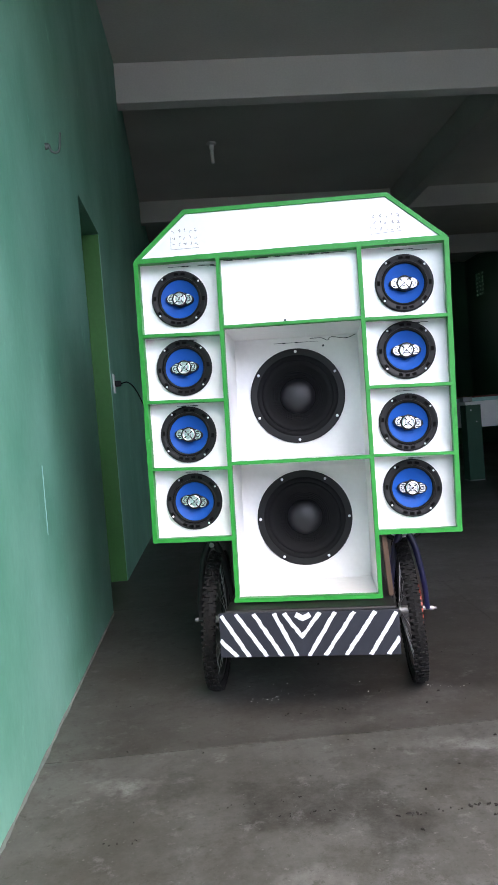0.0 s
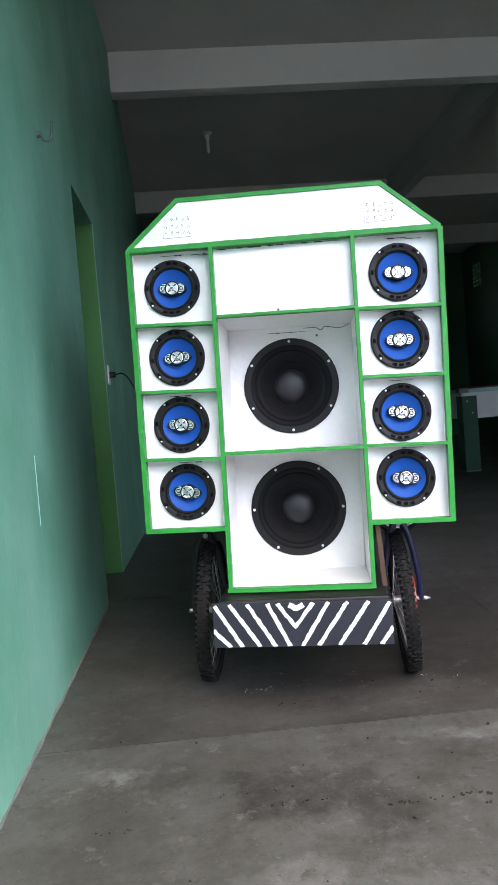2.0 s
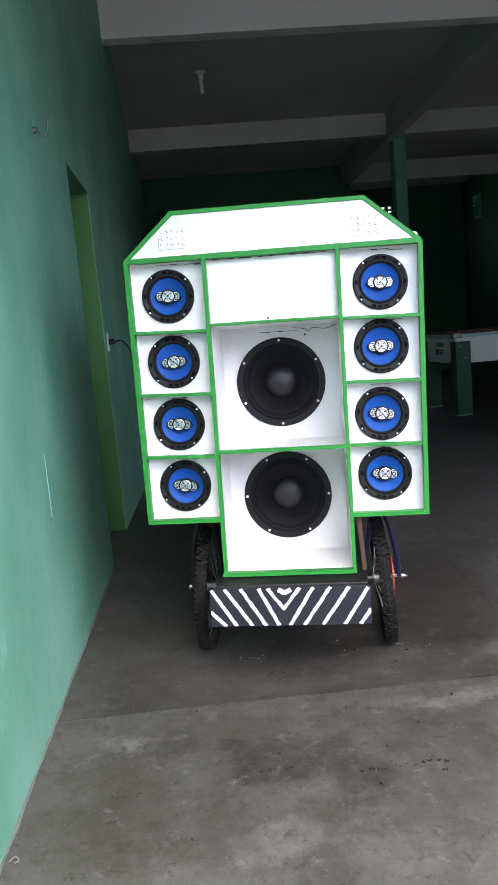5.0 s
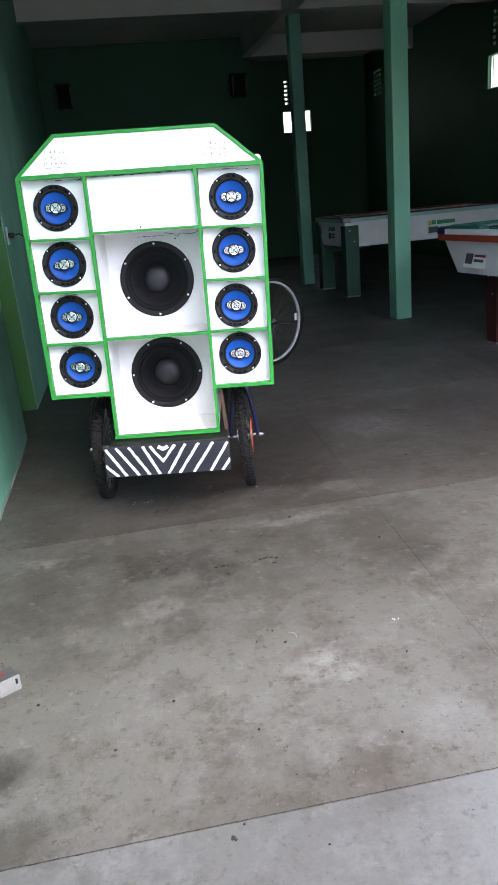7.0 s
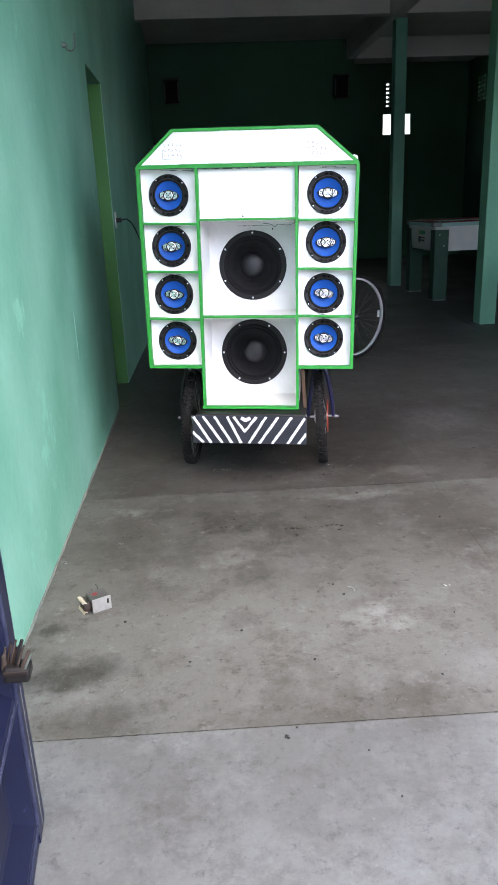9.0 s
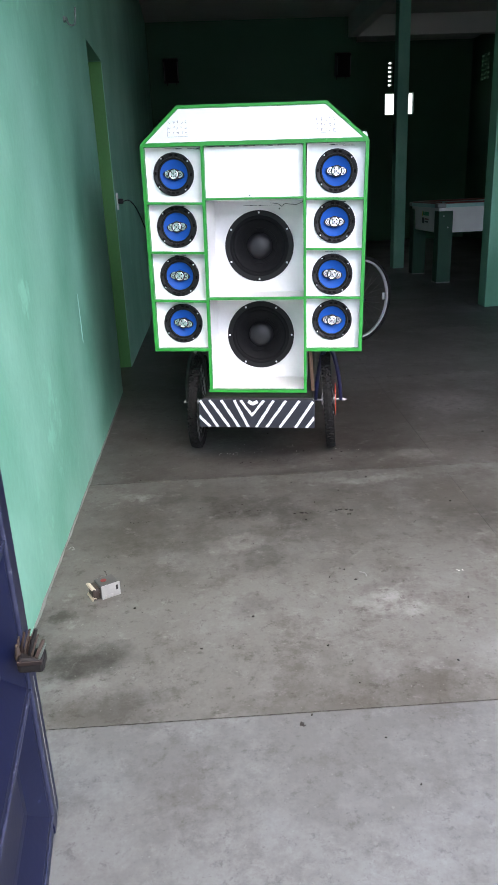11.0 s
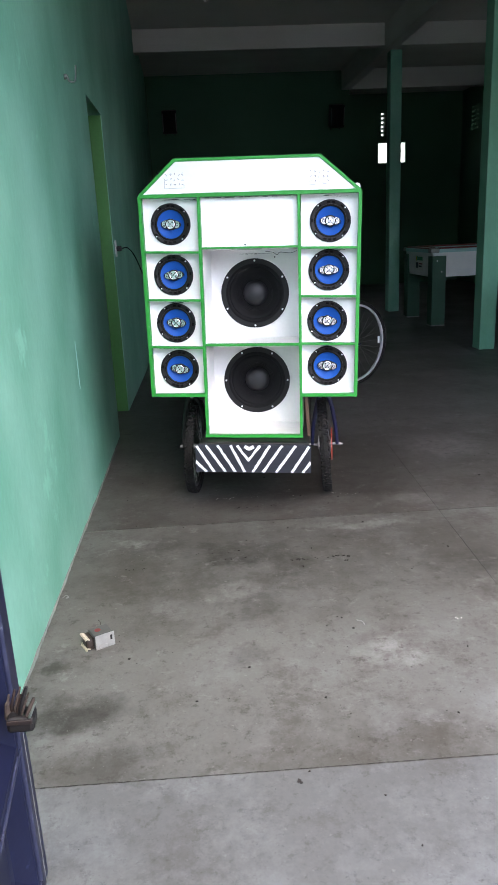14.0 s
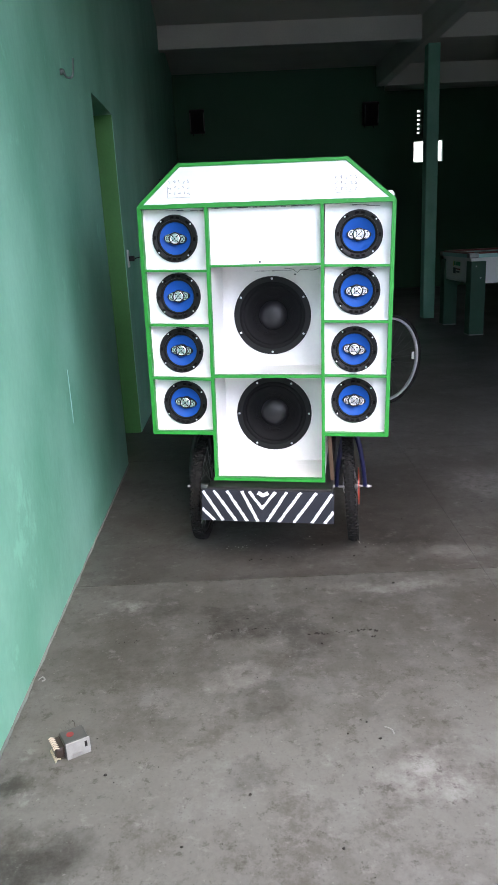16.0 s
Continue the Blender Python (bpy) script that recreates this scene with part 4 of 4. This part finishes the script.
for q in (-1, 1):
    part("chain_stay", tube(B(), [rear - rd * 0.42 + Vector((0, 0, -0.02)) + side * q * 0.02, rear + side * q * 0.06], 0.009, 10), M_FORK, trike, smooth=True)
part("seat_tube", tube(B(), [rear - rd * 0.42 + Vector((0, 0, -0.04)), rear - rd * 0.55 + Vector((0, 0, 0.42))], 0.015, 12), M_FORK, trike, smooth=True)
part("saddle", lathe(B(), [(0.0, 0.05), (0.05, 0.045), (0.09, 0.02), (0.095, 0.0), (0.0, -0.01)], Matrix.Translation(rear - rd * 0.55 + Vector((0, 0, 0.42))) @ Matrix.Rotation(radians(TURNED), 4, "Z") @ Matrix.Diagonal((0.8, 1.4, 1, 1)), 24, "z"), M_RUBBER, trike, smooth=True)
REAR_KIT = wheel_kit(0.36, 0.046, False)
wheel(trike, REAR_KIT, Matrix.Translation(rear) @ Matrix.Rotation(radians(TURNED - 14), 4, "Z"), "large rear bicycle wheel with a silver rim")
part("reflector", box(B(), -0.006, 0.006, -0.03, 0.03, -0.012, 0.012, Matrix.Translation(rear) @ Matrix.Rotation(radians(TURNED - 14), 4, "Z") @ Matrix.Translation((0.012, 0.27, 0.0)) @ Matrix.Rotation(radians(90), 4, "X"), bevel=0.003), M_ENAMEL, trike, "white wheel reflector")

# ---- pool tables ----


def pool_table(m, length, width, h, apron, leg_mat, rail_mat, label, taper=0.0, edge_mat=None, band_mat=None, cap_mat=None):
    t = root("pool_table", m, label, "pool table")
    zb, zt = h - apron, h - 0.045
    def ap(name, a, b, c, d):
        """An apron board between two top points and two bottom points."""
        bm = B()
        up = (b - a).cross(Vector((0, 0, 1))).normalized() * 0.022
        vs = [bm.verts.new(v) for v in (a, b, c, d)] + [bm.verts.new(v - up) for v in (a, b, c, d)]
        for f in ((0, 1, 2, 3), (7, 6, 5, 4), (0, 4, 5, 1), (1, 5, 6, 2), (2, 6, 7, 3), (3, 7, 4, 0)):
            bm.faces.new([vs[i] for i in f])
        return part(name, bm, M_TABLE, t, "white laminate apron")
    top = [Vector(v) for v in ((0.03, 0.03, zt), (length - 0.03, 0.03, zt), (length - 0.03, width - 0.03, zt), (0.03, width - 0.03, zt))]
    k = 0.03 + taper
    low = [Vector(v) for v in ((k, k, zb), (length - k, k, zb), (length - k, width - k, zb), (k, width - k, zb))]
    for i in range(4):
        j = (i + 1) % 4
        ap("apron", top[i], top[j], low[j], low[i])
    part("bed", box(B(), 0.06, length - 0.06, 0.06, width - 0.06, zt + 0.002, h - 0.018), M_CLOTH, t, "green baize playing surface")
    part("underside", box(B(), k + 0.03, length - k - 0.03, k + 0.03, width - k - 0.03, zb + 0.01, zb + 0.03), M_LEG, t)
    e = edge_mat or M_AQUA
    for x0, x1, y0, y1 in ((0, length, 0, 0.055), (0, length, width - 0.055, width), (0, 0.055, 0.055, width - 0.055), (length - 0.055, length, 0.055, width - 0.055)):
        rail = part("rail", box(B(), x0, x1, y0, y1, h - 0.043, h, bevel=0.004), e, t)
        if band_mat:
            part("edge_band", box(B(), x0 + 0.004, x1 - 0.004, y0 + 0.004, y1 - 0.004, h - 0.092, h - 0.0435, bevel=0.003), band_mat, t, "orange-red painted band")
    for x0, x1, y0, y1 in ((0.12, length / 2 - 0.06, 0.012, 0.10), (length / 2 + 0.06, length - 0.12, 0.012, 0.10), (0.12, length / 2 - 0.06, width - 0.10, width - 0.012),
                           (length / 2 + 0.06, length - 0.12, width - 0.10, width - 0.012), (0.012, 0.10, 0.12, width - 0.12), (length - 0.10, length - 0.012, 0.12, width - 0.12)):
        part("cushion", box(B(), x0, x1, y0, y1, h + 0.001, h + 0.022, bevel=0.006), rail_mat, t, "dark cushion rail")
    for cx, cy in ((0, 0), (length, 0), (0, width), (length, width)):
        part("corner_cap", box(B(), cx - 0.004 - (0.11 if cx else 0), cx + 0.004 + (0 if cx else 0.11), cy - 0.004 - (0.11 if cy else 0), cy + 0.004 + (0 if cy else 0.11), h - 0.046, h + 0.012, bevel=0.012), cap_mat or M_STEEL, t, "metal corner cap")
    return t, zb


def leg(t, x0, x1, y0, y1, z1, material, tap=0.0):
    bm = B()
    lo = [(x0 + tap, y0 + tap), (x1 - tap, y0 + tap), (x1 - tap, y1 - tap), (x0 + tap, y1 - tap)]
    hi = [(x0, y0), (x1, y0), (x1, y1), (x0, y1)]
    a = [bm.verts.new((x, y, 0.012)) for x, y in lo]
    b = [bm.verts.new((x, y, z1)) for x, y in hi]
    bm.faces.new(a), bm.faces.new(b[::-1])
    for i in range(4):
        bm.faces.new((a[i], a[(i + 1) % 4], b[(i + 1) % 4], b[i]))
    lg = part("leg", bm, material, t, "dark painted square leg")
    part("foot", box(B(), x0 + tap - 0.004, x1 - tap + 0.004, y0 + tap - 0.004, y1 - tap + 0.004, 0, 0.014), M_STEEL, lg)
    for z in (z1 - 0.06, z1 - 0.2):
        part("bolt", lathe(B(), [(0.008, -0.002), (0.008, 0.003), (0.0, 0.005)], pose((x0 + x1) / 2 + (0.03 if z < z1 - 0.1 else -0.03), y0, z), 10), M_SILVER, lg)
    return lg


def sticker(t, m, w, h):
    """A maker's sticker: white sheet with coloured bars."""
    s = part("sticker", box(B(), 0, w, -0.0015, 0, 0, h), M_PAPER, t, "white maker's sticker with coloured print", m=m)
    for name, x0, x1, z0, z1, mm in (("print_block", 0.06, 0.16, 0.62, 0.92, M_INK_Y), ("print_block", 0.17, 0.30, 0.66, 0.92, M_INK_G), ("print_bar", 0.34, 0.94, 0.66, 0.90, M_INK_G),
                                     ("print_block", 0.06, 0.38, 0.14, 0.52, M_INK_D), ("print_bar", 0.44, 0.92, 0.40, 0.48, M_INK_R), ("print_bar", 0.44, 0.86, 0.22, 0.32, M_INK_D)):
        part(name, box(B(), x0 * w, x1 * w, -0.0028, -0.0014, z0 * h, z1 * h), mm, s)
    return s


t1, zb = pool_table(pose(3.44, 8.50, 0), 2.45, 1.22, 0.985, 0.355, M_LEG, M_RAIL, "white-sided pool table with dark green square legs", taper=0.015)
for x0 in (0.02, 2.25):
    for y0 in (-0.012, 1.055):
        leg(t1, x0, x0 + 0.18, y0, y0 + 0.18, 0.90, M_LEG)
sticker(t1, pose(1.15, 0.028, 0.68), 0.42, 0.20)
sticker(t1, pose(0.026, 0.72, 0.70, 0, 0, -90), 0.32, 0.20)
t2, zb = pool_table(pose(3.15, 5.20, 0, 0, 0, -84) , 1.25, 2.4, 0.96, 0.36, M_RAIL, M_CLOTH, "white-sided pool table with an orange-red edge and dark red legs", taper=0.09, edge_mat=M_TABLE, band_mat=M_RAIL2, cap_mat=M_FORK)
for x0 in (0.24, 0.86):
    for y0 in (0.30, 1.94):
        leg(t2, x0, x0 + 0.16, y0, y0 + 0.16, 0.62, M_LEG_RED, 0.02)
sticker(t2, pose(0.30, 0.048, 0.660, -14, 0, 0), 0.30, 0.215)

# ---- small fittings ----
hook = root("wall_hook", pose(wall_x(3.215), 3.215, 2.10), "grey steel hammock hook screwed into the green wall", "hook")
part("plate", lathe(B(), [(0, 0.014), (0.008, 0.013), (0.013, 0.006), (0.014, 0.0), (0.0, -0.002)], Matrix.Rotation(radians(90), 4, "Z"), 20), M_HOOK, hook, smooth=True)
part("hook_bar", tube(B(), arc([(0.0, 0, 0.01), (0.014, 0, 0.006), (0.022, 0, -0.018), (0.038, 0, -0.026), (0.054, 0, -0.014), (0.062, 0, 0.052)]), 0.0045, 10), M_HOOK, hook, smooth=True)

outlet = root("wall_outlet", pose(-0.243, 4.87, 1.235), "grey wall socket with a plugged black cable", "wall socket")
part("cover_plate", box(B(), 0, 0.012, -0.04, 0.04, -0.06, 0.06, bevel=0.004), M_ENAMEL, outlet)
part("plug", box(B(), 0.012, 0.05, -0.016, 0.016, -0.018, 0.018, bevel=0.005), M_BLACK, outlet)
part("cable", tube(B(), arc([(0.05, 0, 0), (0.10, -0.02, 0.0), (0.16, -0.10, -0.08), (0.26, -0.35, -0.32), (0.40, -0.9, -0.60), (0.62, -1.55, -0.72)]), 0.004, 8), M_BLACK, outlet, "black power cable", True)

lamp = root("ceiling_bulb", pose(0.70, 8.42, CEIL), "unlit bulb in a white ceiling holder", "ceiling lamp")
part("holder", lathe(B(), [(0.0, -0.001), (0.055, -0.001), (0.055, -0.014), (0.03, -0.03), (0.026, -0.085), (0, -0.088)], seg=24, axis="z"), M_ENAMEL, lamp, smooth=True)
part("bulb", lathe(B(), [(0.013, -0.086), (0.02, -0.10), (0.021, -0.21), (0.016, -0.23), (0.0, -0.238)], seg=20, axis="z"), M_ENAMEL, lamp, "white bulb tube", smooth=True)


def wall_speaker(x, z):
    s = root("wall_speaker", pose(x, BACK, z, 12, 0, 0), "small black loudspeaker hung on the back wall", "loudspeaker", "wall loudspeakers")
    part("body", box(B(), -0.13, 0.13, -0.25, -0.04, -0.19, 0.19, bevel=0.012), M_BLACK, s)
    part("grille", box(B(), -0.11, 0.11, -0.258, -0.252, -0.17, 0.17, bevel=0.003), M_CONE, s)
    for q in (-1, 1):
        part("trim_strip", box(B(), q * 0.118 - 0.008, q * 0.118 + 0.008, -0.262, -0.250, -0.15, 0.15, bevel=0.003), M_HOOK, s)
        part("cable", tube(B(), arc([(q * 0.08, -0.05, -0.18), (q * 0.09, -0.04, -0.32), (q * 0.075, -0.05, -0.47)]), 0.008, 6), M_BLACK, s)
    part("bracket", box(B(), -0.03, 0.03, -0.04, -0.002, -0.05, 0.05), M_STEEL, s)


wall_speaker(0.14, 3.32)
wall_speaker(3.22, 3.32)

# gate leaf, swung open
GX, GY = -0.088, 0.43
gate = root("gate_leaf", pose(GX, GY, 0, 0, 0, 5), "navy blue steel gate leaf with pressed panels, standing open", "gate")
GL = 1.35
part("edge_post", box(B(), -0.04, 0.0, -0.05, 0.0, 0.02, 2.3, bevel=0.004), M_GATE, gate)
part("edge_flange", box(B(), -0.004, 0.003, -0.062, 0.012, 0.02, 2.3), M_GATE, gate)
for z0, z1 in ((0.02, 0.07), (2.25, 2.3)):
    part("frame_rail", box(B(), -0.04, 0.0, -GL, -0.05, z0, z1, bevel=0.004), M_GATE, gate)
part("hinge_post", box(B(), -0.04, 0.0, -GL - 0.05, -GL, 0.02, 2.3, bevel=0.004), M_GATE, gate)


def pressed_panel(z0, z1):
    """A stamped sheet: a sunk field with sloping, mitred borders, and a soft fold along each border."""
    bm = B()
    y0, y1 = -GL, -0.066
    loops = []
    for dy, dz, x in ((0.0, 0.0, 0.001), (0.012, 0.012, 0.0), (0.060, 0.075, -0.030), (0.072, 0.090, -0.033)):
        loops.append([bm.verts.new((x, y, z)) for y, z in ((y0 + dy, z0 + dz), (y1 - dy, z0 + dz), (y1 - dy, z1 - dz), (y0 + dy, z1 - dz))])
    for p, q in zip(loops, loops[1:]):
        for k in range(4):
            bm.faces.new((p[k], p[(k + 1) % 4], q[(k + 1) % 4], q[k]))
    bm.faces.new(loops[-1])
    back = [bm.verts.new((-0.036, v.co.y, v.co.z)) for v in loops[0]]
    bm.faces.new(back[::-1])
    for k in range(4):
        bm.faces.new((back[k], back[(k + 1) % 4], loops[0][(k + 1) % 4], loops[0][k]))
    part("pressed_panel", bm, M_GATE, gate)


for z0, z1 in ((0.07, 0.382), (0.394, 0.706), (0.718, 1.03), (1.042, 1.354), (1.366, 1.678), (1.69, 2.002), (2.014, 2.25)):
    pressed_panel(z0, z1)
    part("cross_rail", box(B(), -0.036, 0.005, -GL, -0.050, z0 - 0.011, z0 - 0.001, bevel=0.002), M_SCUFF_GLINT, gate)
part("inner_stile", box(B(), -0.030, 0.007, -0.064, -0.0525, 0.07, 2.25, bevel=0.003), M_SCUFF_GLINT, gate)
bm = B()
rows = []
for i in range(61):
    z = 0.022 + 0.0061 * i
    c = -0.016 + 0.0022 * noise.noise((z * 22, 0, 0))
    w = 0.0012 + 0.0013 * (noise.noise((z * 60, 3, 0)) + 0.4)
    rows.append([bm.verts.new((x, c + q * max(0.0004, w), z)) for q, x in ((-1, 0.0026), (1, 0.0026), (1, 0.0036), (-1, 0.0036))])
for p, q in zip(rows, rows[1:]):
    for k in range(4):
        bm.faces.new((p[k], p[(k + 1) % 4], q[(k + 1) % 4], q[k]))
bm.faces.new(rows[0]), bm.faces.new(rows[-1][::-1])
part("worn_edge", bm, M_GREYWHITE, gate, "paint worn to bare metal")
latch = part("latch", box(B(), -0.0245, 0.0245, -0.020, 0.020, -0.015, 0.016, bevel=0.007), M_TRAY, gate, "black latch box with rusty edges", m=pose(0.0255, -0.108, 0.488, 4, 3, -3))
part("latch_lip", box(B(), -0.0225, 0.0225, -0.0225, -0.0195, 0.006, 0.0145, bevel=0.0014), M_RUST, latch, "rusty lip")
part("latch_weld", lathe(B(), [(0.0, 0.026), (0.006, 0.022), (0.008, 0.010), (0.010, -0.004), (0.006, -0.016), (0.0, -0.018)], pose(-0.024, 0.004, 0.010) @ Matrix.Diagonal((0.7, 1.0, 1.0, 1)), 9, "z"), M_TAN, latch, "crumbling tan rust crust", True)
for k, (dx, tilt, ln, w, mm) in enumerate(((-0.024, 4, 0.046, 0.0030, M_TAN), (-0.018, 9, 0.058, 0.0032, M_RUST), (-0.013, 13, 0.066, 0.0026, M_TAN), (-0.006, 9, 0.052, 0.0030, M_RUST),
                                                (-0.003, 14, 0.070, 0.0050, M_TRAY), (0.000, 17, 0.060, 0.0022, M_TAN), (0.009, 20, 0.050, 0.0045, M_TAN), (0.013, 22, 0.044, 0.0028, M_HOOK))):
    bend = arc([(dx, 0.010 - 0.003 * k, 0.006), (dx + 0.5 * ln * math.sin(radians(tilt)) - 0.002, 0.006 - 0.003 * k, 0.5 * ln), (dx + ln * math.sin(radians(tilt)), 0.012 - 0.003 * k, ln)], 4)
    part("latch_strap", tube(B(), bend, w, 8, radii=[w * (1 - 0.35 * (i / (len(bend) - 1)) ** 3) for i in range(len(bend))]), mm, latch, smooth=True)

# transformer lying on the floor
tr = root("loose_transformer", pose(-0.088, 1.352, 0, 0, 0, 28) @ Matrix.Scale(0.95, 4), "small loose mains transformer with a dull steel case", "transformer")
part("steel_case", box(B(), -0.02, 0.05, -0.03, 0.032, 0.0, 0.055, bevel=0.003), M_CASE, tr)
part("face_plate", box(B(), -0.018, 0.052, -0.034, -0.0305, 0.001, 0.054, bevel=0.001), M_PLATE, tr, "pale face plate")
part("case_slot", box(B(), 0.036, 0.043, -0.0355, -0.0338, 0.026, 0.044), M_BLACK, tr)
part("case_tab", box(B(), -0.004, 0.024, -0.0355, -0.0338, 0.006, 0.016), M_STEEL, tr)
part("winding", box(B(), -0.048, -0.02, -0.024, 0.024, 0.009, 0.046, bevel=0.008), M_COPPER, tr)
for z in (0.009, 0.046):
    part("bobbin_flange", box(B(), -0.044, -0.021, -0.026, 0.026, z - 0.0015, z + 0.0015, bevel=0.0005), M_COPPER, tr)
    for k in range(7):
        part("terminal", tube(B(), arc([(-0.036, -0.026 + 0.0085 * k, z), (-0.046, -0.027 + 0.0088 * k, z + 0.005), (-0.052, -0.028 + 0.009 * k, z + (0.002 if z > 0.03 else -0.004))], 3), 0.0021, 6), M_TERM, tr)
part("red_mark", lathe(B(), [(0.011, 0.0), (0.011, 0.001), (0, 0.001)], pose(0.006, 0.004, 0.055), 14, "z"), M_INK_R, tr, "red paint mark")
part("bent_tab", tube(B(), arc([(0.030, 0.034, 0.050), (0.031, 0.044, 0.062), (0.027, 0.050, 0.066)], 4), 0.0014, 6), M_COPPER, tr)

# ---- scraps on the floor ----
scrap = tagged(part("paper_scrap", tube(B(), arc([(0.80, 1.36, 0.006), (0.815, 1.345, 0.008), (0.820, 1.336, 0.004), (0.819, 1.328, 0.005)]), 0.0019, 6), M_GREYWHITE), "crumpled white paper scrap on the floor", "litter")
tagged(part("plastic_scrap", tube(B(), arc([(-0.262, 1.70, 0.004), (-0.250, 1.710, 0.008), (-0.240, 1.70, 0.004), (-0.248, 1.692, 0.005)]), 0.002, 6), M_GREYWHITE), "small clear plastic scrap by the wall foot", "litter")
def chip(bm, x, y, a, b, h, rnd):
    """A flat ragged flake of dirt."""
    n, t0 = rnd.randint(5, 8), rnd.uniform(0, 6.28)
    pts = []
    for k in range(n):
        t, f = 2 * math.pi * k / n, rnd.uniform(0.45, 1.15)
        u, v = a * f * math.cos(t), b * f * math.sin(t)
        pts.append((x + u * math.cos(t0) - v * math.sin(t0), y + u * math.sin(t0) + v * math.cos(t0)))
    lo, hi = [bm.verts.new((*p, 0.0)) for p in pts], [bm.verts.new((x + (p[0] - x) * 0.7, y + (p[1] - y) * 0.7, h)) for p in pts]
    bm.faces.new(lo[::-1]), bm.faces.new(hi)
    for i in range(n):
        bm.faces.new((lo[i], lo[(i + 1) % n], hi[(i + 1) % n], hi[i]))


bm = B()
rnd = random.Random(4)
for k in range(170):
    sk = rnd.choice((0.0018, 0.0025, 0.0025, 0.004, 0.0065))
    chip(bm, rnd.uniform(-0.22, 2.6), rnd.uniform(-0.2, 3.4), sk, sk * rnd.uniform(0.4, 0.9), 0.0008 + sk * 0.3, rnd)
for x0, x1, y0, n, sz in ((0.64, 0.70, 1.876, 8, 0.008), (0.71, 0.80, 1.874, 7, 0.004), (0.81, 0.89, 1.876, 12, 0.009), (0.845, 0.875, 1.83, 4, 0.007), (0.35, 0.52, 1.93, 9, 0.005),
                          (-0.05, 0.05, 1.9, 6, 0.005), (0.2, 0.5, 2.0, 10, 0.004), (0.35, 0.7, 2.5, 14, 0.004), (0.74, 0.76, 1.40, 2, 0.007), (0.485, 0.50, 0.64, 3, 0.010)):
    for k in range(n):
        sk = sz * rnd.uniform(0.4, 1.2)
        chip(bm, rnd.uniform(x0, x1), y0 + rnd.uniform(-0.008, 0.008), sk, sk * 0.5, 0.0012 + sk * 0.12, rnd)
tagged(part("floor_crumbs", bm, M_DIRT), "dark crumbs and grit scattered on the concrete", "dirt", kind="stuff")

bm = B()
for x0, y0, w, n in ((0.41, 2.64, 0.05, 14), (1.0, 2.60, 0.10, 8), (0.60, 2.70, 0.25, 10), (1.16, 1.33, 0.02, 3)):
    for k in range(n):
        sk = rnd.uniform(0.0012, 0.0036)
        chip(bm, x0 + rnd.uniform(-w, w), y0 + rnd.uniform(-w, w) * 0.4, sk, sk * 0.6, 0.0008 + sk * 0.3, rnd)
tagged(part("plaster_crumbs", bm, M_PAPER), "white plaster crumbs scattered on the concrete", "dirt", kind="stuff")

# ---- floor slabs: bays cast slightly askew to the wall ----
XC = [-2.3, 1.41, 3.0, 4.7, RIGHT + 0.2]
YC = [-2.4, -0.94, 0.705, 2.338, 4.018, 5.68, 7.35, 9.0, 10.7, 12.4, 14.1, FAR + 0.2]


def bay(x, y):
    """A corner of the askew grid of bays."""
    return (x + (0.05 * (y - 2.25) if 0 < x < 5 else 0), y - (0.034 * x if -2 < y < 15 else 0))


for x0, x1 in zip(XC, XC[1:]):
    for y0, y1 in zip(YC, YC[1:]):
        g0, g1 = (0.0009 if abs(y - 0.705) < 0.01 else 0.0011 for y in (y0, y1))
        bm = B()
        ring = [(*bay(a, c), da, dc) for a, c, da, dc in ((x0, y0, 0.0006, g0), (x1, y0, -0.0006, g0), (x1, y1, -0.0006, -g1), (x0, y1, 0.0006, -g1))]
        lo, hi = ([bm.verts.new((a + da, c + dc, z)) for a, c, da, dc in ring] for z in (-0.014, 0.0))
        bm.faces.new(lo[::-1]), bm.faces.new(hi)
        for i in range(4):
            bm.faces.new((lo[i], lo[(i + 1) % 4], hi[(i + 1) % 4], hi[i]))
        # bays past the second joint get the concrete with falloff in its colour
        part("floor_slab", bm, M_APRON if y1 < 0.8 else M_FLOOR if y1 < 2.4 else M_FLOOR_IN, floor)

# crumbled dark dirt in the joint at the gateway
bm = B()
rows, x = [], -0.45
while x < 4.4:
    c = 0.705 - 0.034 * x + 0.0012 * noise.noise((x * 30, 0, 0))
    w = 0.0007 + 0.0012 * noise.noise((x * 55, 4, 0)) + 0.0008 * noise.noise((x * 170, 9, 0))
    rows.append([bm.verts.new((x, c - max(0.0002, w), 0.0006)), bm.verts.new((x, c + max(0.0002, w), 0.0006)), bm.verts.new((x, c, -0.004))])
    x += 0.008
for p, q in zip(rows, rows[1:]):
    for k in range(3):
        bm.faces.new((p[k], p[(k + 1) % 3], q[(k + 1) % 3], q[k]))
bm.faces.new(rows[0]), bm.faces.new(rows[-1][::-1])
part("joint_dirt", bm, M_DIRT, floor, "dark crumbled dirt in the gateway joint")
